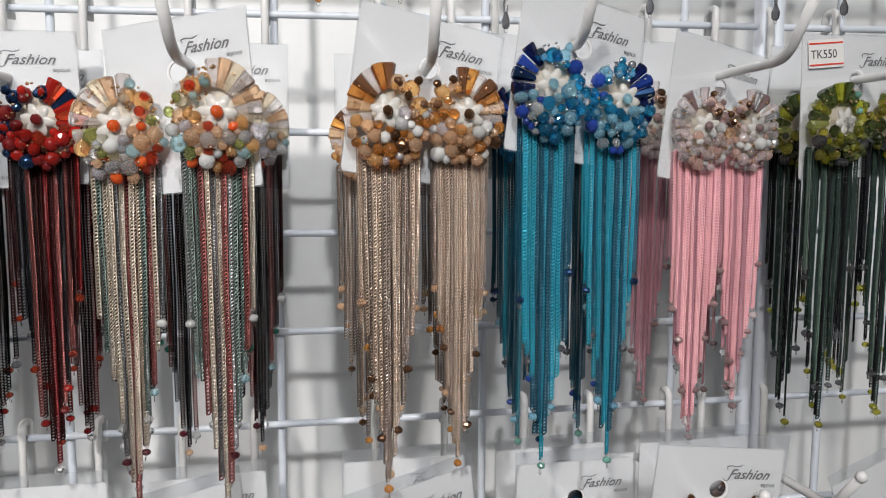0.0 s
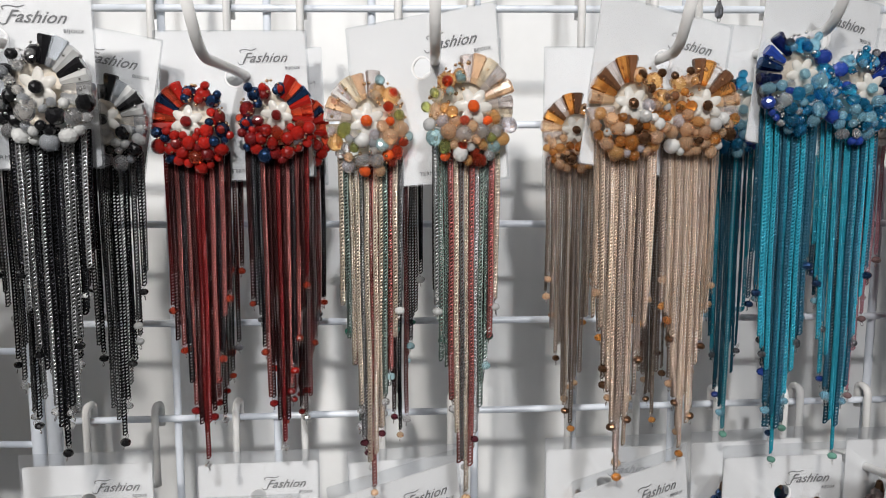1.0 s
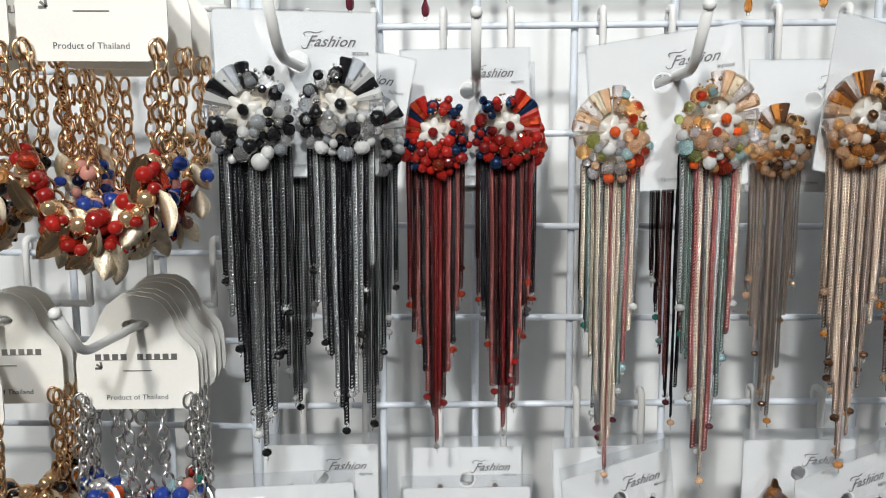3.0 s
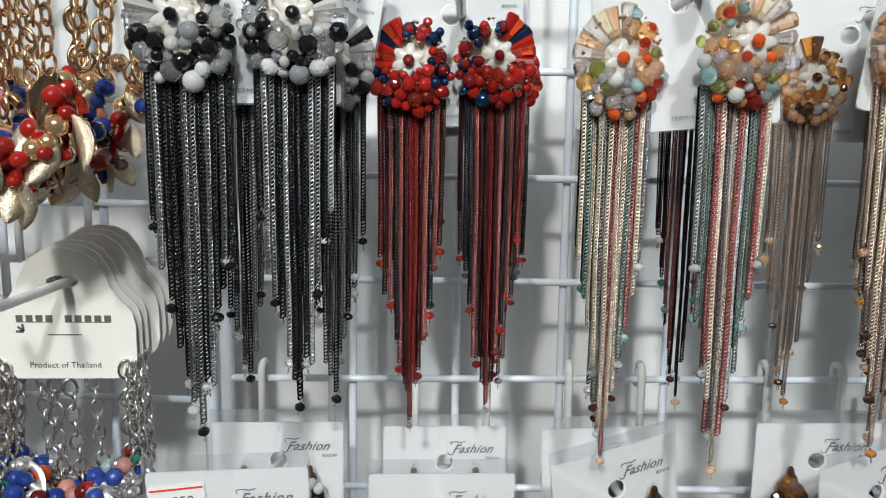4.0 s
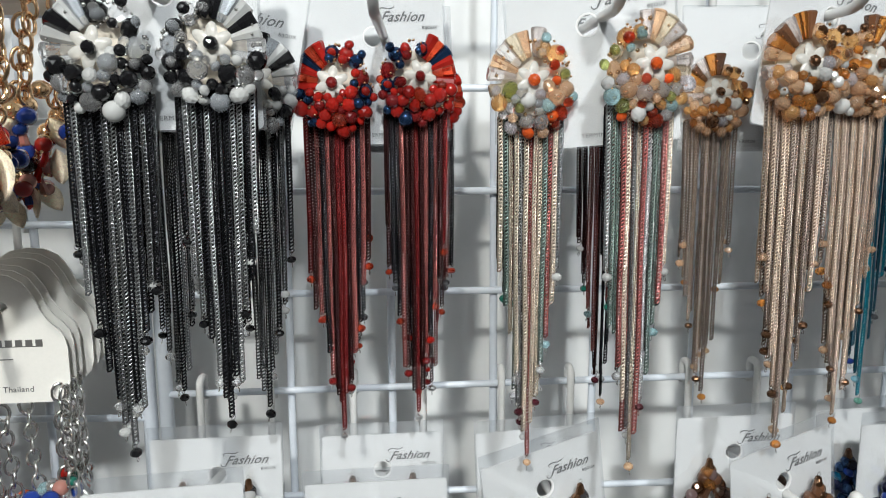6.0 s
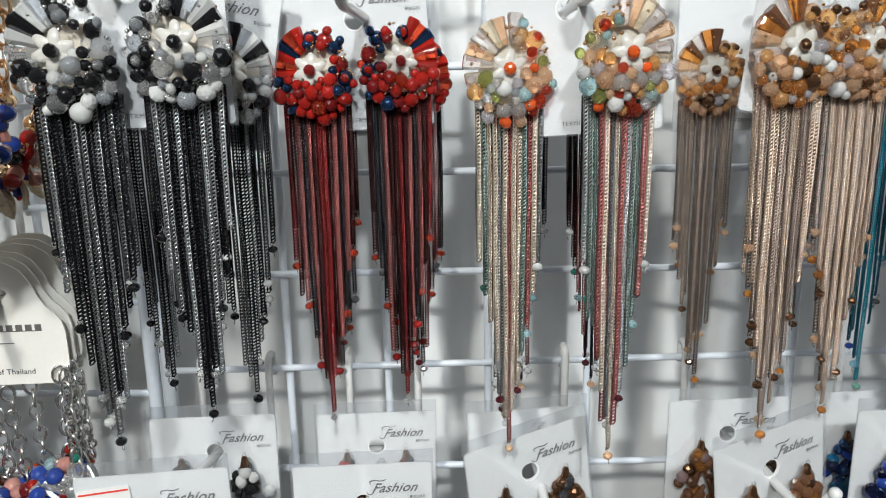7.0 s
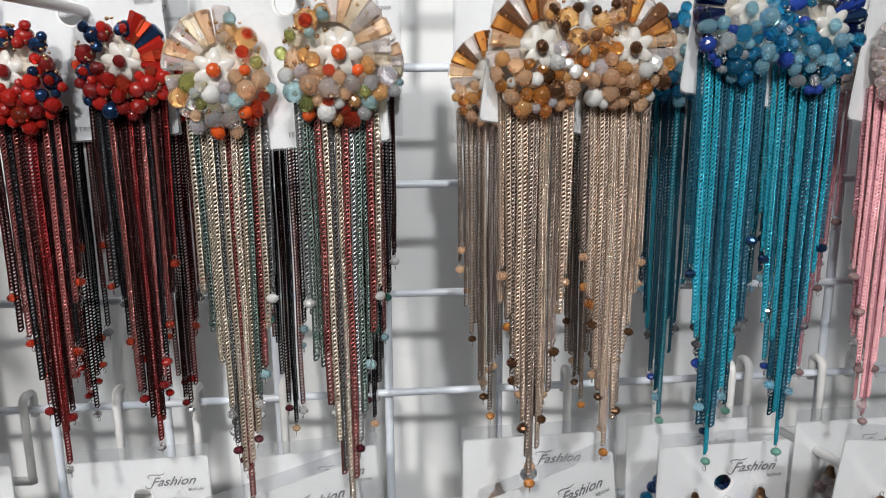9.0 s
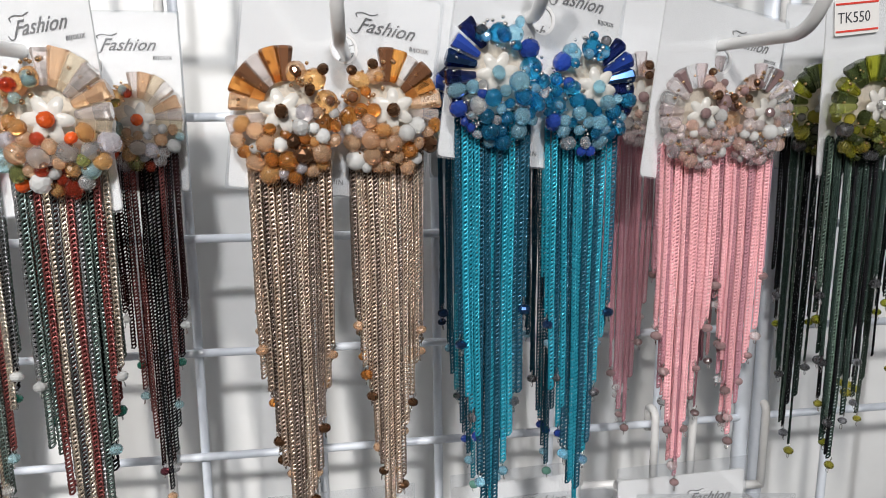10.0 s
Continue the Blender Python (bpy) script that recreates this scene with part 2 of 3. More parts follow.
def cone_mesh():
    """A tapered faceted bead that points along +x, from 0 to 1."""
    bm = bmesh.new()
    sides = 7
    prof = ((0.0, 0.10), (0.04, 0.13), (0.93, 0.29), (1.0, 0.25))
    rings = [[bm.verts.new((x, r * math.cos(k * math.tau / sides), r * math.sin(k * math.tau / sides))) for k in range(sides)] for x, r in prof]
    for a, b in zip(rings, rings[1:]):
        for k in range(sides):
            bm.faces.new((a[k], a[(k + 1) % sides], b[(k + 1) % sides], b[k]))
    bm.faces.new(list(reversed(rings[0])))
    bm.faces.new(rings[-1])
    bmesh.ops.recalc_face_normals(bm, faces=bm.faces)
    return finish(bm, "cone_bead")


CONE = cone_mesh()


def flower_mesh(petals):
    bm = bmesh.new()
    n = petals * 8
    front, back = [], []
    for k in range(n):
        a = k * math.tau / n
        w = abs(((petals * a / math.tau) % 1.0) - 0.5) * 2
        r = 0.56 + 0.44 * math.sin(w * math.pi / 2) ** 1.3
        front.append(bm.verts.new((r * math.cos(a), -0.12, r * math.sin(a))))
        back.append(bm.verts.new((r * 0.94 * math.cos(a), 0.06, r * 0.94 * math.sin(a))))
    mid = [bm.verts.new((v.co.x * 0.55, -0.2, v.co.z * 0.55)) for v in front]
    tip = bm.verts.new((0, -0.2, 0))
    for k in range(n):
        j = (k + 1) % n
        bm.faces.new((front[k], back[k], back[j], front[j]))
        bm.faces.new((mid[k], front[k], front[j], mid[j]))
        bm.faces.new((tip, mid[k], mid[j]))
    bm.faces.new(back)
    bmesh.ops.recalc_face_normals(bm, faces=bm.faces)
    return finish(bm, "shell_flower", True)


FLOWER = flower_mesh(6)
FANS = {"black": (78, 16, 7), "red": (64, 14, 6), "multi": (92, 17, 7), "brown": (92, 17, 7), "blue": (48, 18, 5), "pink": (88, 17, 7), "green": (100, 18, 7)}

LINK = 0.00126


def link_ring(seg, sides, half_w, half_l, r):
    """Points and faces of one oval link about the origin, its long way along z."""
    V, F = [], []
    for i in range(seg):
        a = math.tau * (i + 0.5) / seg
        c = Vector((half_w * math.cos(a), 0, half_l * math.sin(a)))
        o = Vector((math.cos(a), 0, math.sin(a)))
        for k in range(sides):
            b = math.tau * k / sides
            V.append(c + o * (r * math.cos(b)) + Vector((0, r * math.sin(b), 0)))
    for i in range(seg):
        for k in range(sides):
            j, l = (i + 1) % seg, (k + 1) % sides
            F.append((i * sides + k, i * sides + l, j * sides + l, j * sides + k))
    return V, F


CHAINS = {}


def chain_mesh(links, fine=True):
    """A fine curb chain that hangs down from the origin; alike chains share one mesh."""
    key = (links, fine)
    if key not in CHAINS:
        V0, F0 = link_ring(6, 4, 0.00062, 0.00110, 0.00037) if fine else link_ring(5, 3, 0.00058, 0.00104, 0.00038)
        rnd = random.Random(links * 7 + fine)
        V, F = [], []
        turn = rnd.uniform(-12, 34)
        wob = rnd.uniform(0, 6)
        for i in range(links):
            m = pose(0.00016 * math.sin(i * 0.11 + wob), 0.00012 * math.cos(i * 0.13), -LINK * (i + 0.5), 0, 38, turn + rnd.uniform(-8, 8))
            n = len(V)
            V += [m @ v for v in V0]
            F += [tuple(a + n for a in f) for f in F0]
        me = bpy.data.meshes.new("fine_chain")
        me.from_pydata(V, [], F)
        me.polygons.foreach_set("use_smooth", [True] * len(me.polygons))
        CHAINS[key] = me
    return CHAINS[key]


def loop_mesh(places):
    """Thin wire loops; places: height and turn of each."""
    bm = bmesh.new()
    V, F = link_ring(7, 3, 0.0007, 0.0009, 0.00016)
    for z, turn in places:
        m = pose(0, 0, z, 0, 0, turn)
        vs = [bm.verts.new(m @ v) for v in V]
        for f in F:
            bm.faces.new([vs[i] for i in f])
    return finish(bm, "wire_loop", True)


LOOP = loop_mesh([(0, 0)])
PINS = loop_mesh([(0.0024, 20), (-0.0024, 70)])

# ---- large structure ----
def slab(name, lo, hi, material, label, category):
    bm = bmesh.new()
    box(bm, lo, hi)
    o = put(name, finish(bm, name), material)
    return tagged(o, label, category, kind="structure")


SLANT = 4.86  # degrees by which the display wall is turned from the x axis
GY, LEANS = 0.3665, math.tan(radians(SLANT))
BEHIND = 0.055
wall = slab("wall_north", (-2.16, BEHIND, 0.0), (2.16, BEHIND + 0.12, 2.8), WALL, "white painted wall behind the wire grid", "wall")
wall.matrix_basis = pose(0, GY, 0, 0, 0, -SLANT)
slab("wall_south", (-2.1, -2.6, 0.0), (2.1, -2.5, 2.8), ROOM, "plain painted wall across the aisle", "wall")
slab("wall_west", (-2.2, -2.6, 0.0), (-2.1, 0.75, 2.8), ROOM, "plain painted side wall", "wall")
slab("wall_east", (2.1, -2.6, 0.0), (2.2, 0.75, 2.8), ROOM, "plain painted side wall", "wall")
slab("floor", (-2.2, -2.6, -0.1), (2.2, 0.75, 0.0), FLOORM, "plain grey shop floor", "floor")
slab("ceiling", (-2.2, -2.6, 2.8), (2.2, 0.75, 2.9), ROOM, "plain white ceiling", "ceiling")


def grid_y(x):
    return GY - LEANS * x


# heights of the wires at x = 0, and how they rise to the right
MAIN_ROWS = [(1.0435, 0.02), (1.0910, 0.02), (1.1385, 0.02), (1.1860, 0.02), (1.2335, 0.022), (1.2875, 0.024), (1.3325, 0.008), (1.3790, 0.0), (1.4255, 0.0), (1.4778, 0.0), (1.5270, 0.0), (1.5750, 0.0), (1.6230, 0.0), (1.6710, 0.0)]
LEFT_ROWS = [(1.2715 + 0.0465 * k, 0.0) for k in range(-5, 9)]


def grid_panel(x0, x1, cols, rows, label):
    g = tagged(empty("wire_grid_panel", pose(0, GY, 0, 0, 0, -SLANT)), label, "grid panel", "wire grid panels")
    z0, z1 = rows[0][0] - 0.024, rows[-1][0] + 0.024
    for z, rise in rows:
        bm = bmesh.new()
        xs = [x0 + (x1 - x0) * k / 8 for k in range(9)]
        tube(bm, [(x, 0.0002 * math.sin(k * 2.1 + z * 40), z + rise * x) for k, x in enumerate(xs)], 0.0017, 10)
        part("horizontal_wire", bm, WIRE, g, smooth=True)
    for x in cols:
        bm = bmesh.new()
        tube(bm, [(x + 0.0003 * math.sin(k * 1.7 + x * 90), 0.0031, z0 + (z1 - z0) * k / 8) for k in range(9)], 0.0019, 10)
        part("vertical_wire", bm, WIRE, g, smooth=True)
    for x in (x0, x1):
        bm = bmesh.new()
        tube(bm, [(x, 0.001, z0 - 0.01), (x, 0.001, z1 + 0.01)], 0.0034, 14)
        part("frame_post", bm, WIRE, g, "thicker white frame post", smooth=True)
    for z, rise in (rows[1], rows[-2]):
        for x in (x0, x1):
            bm = bmesh.new()
            box(bm, (x - 0.003, 0.003, z - 0.006), (x + 0.003, BEHIND, z + 0.006), 0.001)
            part("wall_bracket", bm, WIRE, g)
    return g


grid_panel(-0.1965, 0.2405, [-0.1370 + 0.0485 * k for k in range(8)], MAIN_ROWS, "white plastic-coated wire grid panel fixed before the wall")
grid_panel(-0.62, -0.2045, [-0.2530 - 0.0485 * k for k in range(7)], LEFT_ROWS, "white coated wire grid panel with slightly lower rows")
grid_panel(0.2485, 0.62, [0.2830 + 0.0485 * k for k in range(7)], MAIN_ROWS, "white coated wire grid panel beside the middle one")


def hook(x, z, y_tip, wire_z, tip=0.024, hole_y=0.29, dip=0.0):
    """A rod that comes out square from the grid and turns up at its end, with two legs that hang on a wire."""
    bx = x + LEANS * (grid_y(x) - hole_y)
    h = tagged(empty("display_hook", pose(bx, grid_y(bx) - 0.0045, z, 0, 0, -SLANT)), "white plastic-coated display hook hung on the wire grid", "hook", "display hooks")
    L = grid_y(bx) - 0.0045 - y_tip
    bm = bmesh.new()
    path = arc_path([(0, 0, -dip), (0, -L * 0.5, 0.0005 - dip * 0.3), (0, -L, 0), (0, -L - tip * 0.66, tip * 0.8)], 0.008)
    tube(bm, path, 0.0019, 10)
    r = bmesh.ops.create_uvsphere(bm, u_segments=10, v_segments=6, radius=0.0023)
    bmesh.ops.translate(bm, vec=path[-1], verts=r["verts"])
    part("rod", bm, HOOK, h, smooth=True)
    bm = bmesh.new()
    tube(bm, [(-0.0165, 0, -dip), (0.0165, 0, -dip)], 0.0019, 10)
    part("crossbar", bm, HOOK, h, smooth=True)
    for s in (-1, 1):
        bm = bmesh.new()
        up = wire_z - z
        tube(bm, arc_path([(0.0165 * s, 0, -dip - 0.001), (0.0165 * s, 0, up + 0.0075), (0.0165 * s, 0.0085, up + 0.0075), (0.0165 * s, 0.0085, up - 0.004)], 0.004), 0.0018, 8)
        part("leg", bm, HOOK, h, smooth=True)
    return h


# ---- writing shared by the cards ----
FASHION = text_mesh("Fashion", 0.0056, 0.52, 1.04, 0.00006)
BIJOUX = text_mesh("BIJOUX", 0.0017, 0.0, 1.15, 0.00003)
TERMIN = text_mesh("TERMIN", 0.0021, 0.0, 1.2)


def swash_mesh():
    bm = bmesh.new()
    pts = [(-0.0004, 0, 0.0040), (-0.0010, 0, 0.0050), (0.0010, 0, 0.0056), (0.0038, 0, 0.0050), (0.0058, 0, 0.0058)]
    tube(bm, arc_path(pts, 0.0012, 3), 0.0002, 5)
    tube(bm, arc_path([(0.0010, 0, 0.0012), (0.0002, 0, -0.0004), (-0.0014, 0, -0.0006), (-0.0020, 0, 0.0006)], 0.0012, 3), 0.00018, 5)
    return finish(bm, "swash")


SWASH = swash_mesh()


def sleeved_card(thing, w, top, bottom, hole, roll=0.0, sleeve=0.0, y=0.0, yaw=0.0, cx=0.0):
    """A printed card in the thing's xz plane, with a round hole and, if sleeve, a clear bag that stands above it."""
    m = pose(cx, y, 0, 0, -roll, yaw)
    bm = bmesh.new()
    plate(bm, rounded(w, top, bottom, 0.0012, 2), [circle(0, hole, 0.0036)], -0.00025, 0.00025)
    c = put("card", finish(bm, "card"), CARD, thing, m)
    put("print_swash", SWASH, INK, c, pose(0.0035, -0.0004, top - 0.0125))
    put("print_word", FASHION, INK, c, pose(0.0032, -0.0004, top - 0.0122) @ UPRIGHT)
    put("print_line", BIJOUX, INK, c, pose(w / 2 - 0.0088, -0.0004, top - 0.0152) @ UPRIGHT)
    put("print_foot", TERMIN, INK, c, pose(-0.0045, -0.0004, bottom + 0.003) @ UPRIGHT)
    bm = bmesh.new()
    k = 0.0009
    plate(bm, rounded(w + 2 * k, top + max(sleeve, 0.0006), bottom - 0.0006, 0.0006, 2), [circle(0, hole, 0.0042)], -0.0009, -0.00078)
    f = put("clear_sleeve", finish(bm, "clear_sleeve"), FILM, thing, m, "clear plastic sleeve")
    f.visible_shadow = False
    return c


# ---- tassel earrings ----
STYLES = {
    "black": dict(cones=["white", "grey", "black", "clear"], order=[2, 1, 0, 2, 0, 3, 1, 2], top=["black", "clear", "black", "grey", "black"], low=["black", "white", "black", "clear", "grey", "black", "white", "clear"],
                  mid="black", tips=["black", "black", "white", "black", "clear", "clear", "white"], seeds=SILVER, chains=["silver", "gun", "steel", "gun", "silver", "steel", "gun"], caps=["clear", "black", "grey", "clear"], back=["gun", "gun", "steel"], flower=PEARL,
                  words="black and white beaded earrings with gunmetal chain tassels"),
    "red": dict(cones=["scarlet", "red", "navy", "silver"], order=[1, 0, 2, 1, 0, 1, 2, 3], top=["navy", "red", "navy", "darkred"], low=["red", "red", "darkred", "red", "scarlet", "red", "navy", "red"],
                mid="darkred", tips=["silver", "scarlet", "smoke", "scarlet", "red", "darkred"], seeds=GOLD, chains=["rosy", "blackred", "blackred", "red", "blackred", "rosy", "gun"], caps=["red", "red", "navy", "darkred"], back=["blackred", "gun", "red"], flower=PEARL,
                words="red and navy beaded earrings with dark chain tassels"),
    "multi": dict(cones=["rosewhite", "cream", "champagne", "rosewhite"], order=[0, 2, 1, 0, 2, 0, 1, 0], top=["peach", "peach", "cream", "champagne"], low=["white", "clear", "scarlet", "champagne", "lilac", "teal", "clear", "peach", "lime", "white", "grey", "clear", "orange", "champagne", "lilac"],
                  mid="orange", tips=["champagne", "white", "emerald", "teal", "clear", "wine"], seeds=GOLD, chains=["rosy", "silver", "cream", "greengrey", "rosy", "cream", "steel", "cream"], caps=["teal", "scarlet", "lime", "white", "clear"], back=["steel", "gun", "rosy", "greengrey"], flower=PEARL,
                  words="peach and many-coloured beaded earrings with mixed chain tassels"),
    "brown": dict(cones=["copper", "brown", "rosewhite", "champagne"], order=[1, 0, 2, 1, 0, 3, 2, 1], top=["champagne", "peach", "peach", "copper"], low=["champagne", "champagne", "white", "bronze", "champagne", "lilac", "copper", "peach"],
                  mid="bronze", tips=["copper", "champagne", "copper", "bronze", "champagne", "bronze"], seeds=GOLD, chains=["champ", "champ", "taupe", "champ"], caps=["bronze", "bronze", "brown"], back=["taupe", "champ"], flower=PEARL,
                  words="copper and champagne beaded earrings with beige chain tassels"),
    "blue": dict(cones=["deepblue", "royal", "navy", "deepblue"], order=[0, 1, 2, 0, 3, 0, 1, 0], top=["cyan", "cyan", "aqua", "royal"], low=["cyan", "aqua", "cyan", "royal", "clear", "aqua", "cyan"],
                 mid="aqua", tips=["mint", "navy", "aqua", "smoke", "royal", "aqua"], seeds=SILVER, chains=["teal", "deepteal", "teal", "teal", "deepteal"], caps=["smoke", "cyan", "aqua"], back=["deepteal", "teal", "deepteal"], flower=PEARL,
                 words="blue and turquoise beaded earrings with teal chain tassels"),
    "pink": dict(cones=["clear", "palepink", "mauve", "palepink"], order=[1, 0, 2, 1, 0, 1, 3, 2], top=["rose", "rose", "mauve", "champagne"], low=["palepink", "clear", "palepink", "white", "rose", "palepink", "clear", "rose"],
                 mid="mauve", tips=["mauve", "mauve", "palepink", "mauve", "clear"], seeds=GOLD, chains=["pink", "pink", "pink", "mauve"], caps=["bronze", "mauve", "bronze"], back=["mauve", "pink"], flower=PEARL,
                 words="pale pink beaded earrings with pink chain tassels"),
    "green": dict(cones=["moss", "olive", "moss", "lime"], order=[0, 1, 0, 2, 1, 0, 3, 0], top=["moss", "olive", "yellow"], low=["olive", "yellow", "moss", "smoke", "lime"],
                  mid="clear", tips=["yellow", "smoke", "olive", "smoke", "yellow"], seeds=GOLD, chains=["green", "green", "sage", "gun"], caps=["mint", "lime", "yellow"], back=["green", "gun"], flower=PEARL,
                  words="olive green beaded earrings with dark chain tassels"),
}


def head_beads(st, side, parent, rnd, R, tall=1.0, sparkle=50):
    """Cones in a fan on the outer side, a shell flower, and beads heaped over the rest. side: -1 or 1, the outer side."""
    start, step, n = FANS[st["fan"]]
    for k in range(n):
        a = radians(start - step * k + rnd.uniform(-3, 3))
        dx, dz = math.cos(a) * side, math.sin(a)
        L = R * rnd.uniform(0.58, 0.66)
        m = Matrix.Translation((dx * R * 0.42, -0.0035 + rnd.uniform(-0.0006, 0.0006), dz * R * (0.42 + (tall - 1)) + 0.001))
        rot = Matrix(((dx, 0, -dz, 0), (0, 1, 0, 0), (dz, 0, dx, 0), (0, 0, 0, 1)))
        put("cone_bead", CONE, B[st["cones"][st["order"][k]]], parent, m @ rot @ pose(0, 0, 0, rnd.uniform(0, 50)) @ Matrix.Diagonal((L, L, L, 1)))
    fx, fz = side * R * 0.08, 0.0008
    f = R * 0.42
    put("shell_flower", FLOWER, st["flower"], parent, pose(fx, -0.0075, fz, rnd.uniform(-8, 8), rnd.uniform(0, 60), rnd.uniform(-8, 8)) @ Matrix.Diagonal((f, f * 0.6, f, 1)), "white shell flower")
    r = R * 0.145
    put("bead", BEAD["facet"], B[st["mid"]], parent, pose(fx, -0.0095, fz, rnd.uniform(0, 90), rnd.uniform(0, 90)) @ Matrix.Diagonal((r, r, r, 1)))
    placed = [(fx, fz, f * 0.92)]
    kinds = ("facet", "rondelle", "facet", "round")

    def add(x, z, r, y, colour):
        put("bead", BEAD[rnd.choice(kinds)], B[colour], parent, pose(x, y, z, rnd.uniform(0, 180), rnd.uniform(0, 180), rnd.uniform(0, 90)) @ Matrix.Diagonal((r, r, r, 1)))

    # inner rim opposite the fan: large beads, a smaller one pinned on most of them, some past the rim
    rim0 = start + 16
    count = int((232 - rim0) / 27)
    for k in range(count):
        a = radians(rim0 + 27 * k + rnd.uniform(-5, 5))
        q = R * rnd.uniform(0.68, 0.78)
        x, z = math.cos(a) * side * q, math.sin(a) * q * tall
        r = R * rnd.uniform(0.18, 0.235)
        add(x, z, r, -0.0035 - rnd.uniform(0, 0.001), st["top"][k % len(st["top"])])
        placed.append((x, z, r))
        if k % 4 != 3:
            out = rnd.choice((0.0, 0.1, 0.28))
            c = R * rnd.uniform(0.105, 0.135)
            add(x * (1 + out), z * (1 + out), c, -0.0035 - r * (0.95 - out), st["caps"][k % len(st["caps"])])
    for k in range(int((225 - rim0) / 34)):
        a = radians(rim0 + 6 + 34 * k + rnd.uniform(-5, 5))
        q = R * rnd.uniform(0.56, 0.62)
        add(fx + math.cos(a) * side * q, fz + math.sin(a) * q * tall, R * rnd.uniform(0.1, 0.14), -0.0062, rnd.choice(st["caps"] + st["top"]))
    # heap over the lower half: a few large beads, then smaller ones between and on them
    tries, got = 0, 0
    want = 38
    while got < want and tries < 1500:
        tries += 1
        x, z = rnd.uniform(-1, 1) * R * 0.94, rnd.uniform(-1.08, 0.05) * R * tall
        if (x / R) ** 2 + (z / (R * 1.08 * tall)) ** 2 > 1:
            continue
        if z > -0.16 * R and x * side > 0.1 * R:
            continue
        r = R * rnd.choice((0.115, 0.13, 0.145, 0.16, 0.175)) if got > 8 else R * rnd.uniform(0.175, 0.215)
        if any(math.hypot(x - p, z - q) < (r + s) * 0.68 for p, q, s in placed):
            continue
        d = math.hypot(x, z / tall) / R
        add(x, z, r, -0.0076 + 0.0045 * d * d - rnd.uniform(0, 0.0016), st["low"][got % len(st["low"])] if got < 9 else rnd.choice(st["low"]))
        placed.append((x, z, r))
        got += 1
    # fine metal beads between the others, and a row of them round the rim
    for k in range(sparkle):
        if k % 3 == 0:
            a, q, y = rnd.uniform(0, math.tau), R * rnd.uniform(0.84, 0.93), -0.0052
        else:
            a, q = rnd.uniform(radians(rim0 - 20), radians(330)), R * rnd.uniform(0.4, 0.95)
            y = -0.0074 + 0.003 * (q / R) ** 2 - rnd.uniform(0, 0.0014)
        r = rnd.choice((0.0005, 0.0006, 0.0008))
        put("seed_bead", SEED, st["seeds"], parent, pose(math.cos(a) * side * q, y, math.sin(a) * q * tall) @ Matrix.Diagonal((r, r, r, 1)))


def tassel(st, parent, rnd, half, drop, top_z, lean, n_front, n_back, fine=True):
    """Chains that hang close together from the head, longest in the middle, stepped alike on both sides, with pinned beads on the ends of some."""
    for row, n in ((0, n_front), (1, n_back)):
        cols = st["chains"] if row == 0 else st.get("back", st["chains"])
        shift = rnd.randrange(len(cols))
        for k in range(n):
            u = -1 + 2 * (k + 0.5) / n + rnd.uniform(-0.12, 0.12) / n
            tier = min(k, n - 1 - k)
            longest = row == 0 and k == n // 2
            frac = 1.0 if longest else 0.985 - 0.61 * min(1.0, abs(u - lean * 0.3)) ** 1.15 + rnd.uniform(-0.025, 0.025) - (0.05 if row else 0.0)
            # chains run behind one another, so a few reach further down than their place
            if not longest and rnd.random() < 0.18:
                frac = min(0.93, frac + rnd.uniform(0.05, 0.12))
            links = max(12, int(round(frac * drop / LINK / 2)) * 2)
            c = cols[(k + shift + (rnd.random() < 0.2)) % len(cols)]
            y = 0.0002 - 0.0009 * (k % 2) if row == 0 else 0.0024 + 0.0008 * (k % 2)
            ang = 0.6 * u * (1 - row * 0.3) + rnd.uniform(-0.3, 0.3)
            m = pose(u * half, y, top_z + rnd.uniform(0, 0.0012), rnd.uniform(-0.3, 0.3), ang, 0)
            put("chain", chain_mesh(links, fine), C[c], parent, m)
            if longest or (tier % 2 == row and rnd.random() < 0.9) or rnd.random() < 0.15:
                t = st["tips"][0 if longest else 1 + tier % (len(st["tips"]) - 1)]
                r = 0.00182 * rnd.uniform(0.88, 1.14)
                e = m @ Vector((0, -0.0006, -links * LINK - r - 0.0008))
                bead = put("end_bead", BEAD["rondelle"], B[t], parent, Matrix.Translation(e) @ pose(0, 0, 0, rnd.uniform(-14, 14), rnd.uniform(-14, 14), rnd.uniform(0, 40)) @ Matrix.Diagonal((r, r, r, 1)))
                put("wire_loop", PINS, SILVER, parent, bead.matrix_basis @ Matrix.Diagonal((1 / r, 1 / r, 1 / r, 1)))


def backing_mesh(R):
    bm = bmesh.new()
    plate(bm, circle(0, 0, R * 0.72, 20), [], -0.0026, -0.0012)
    plate(bm, circle(0, 0, 0.0012, 8), [], -0.0012, 0.0058)
    return finish(bm, "backing_plate")


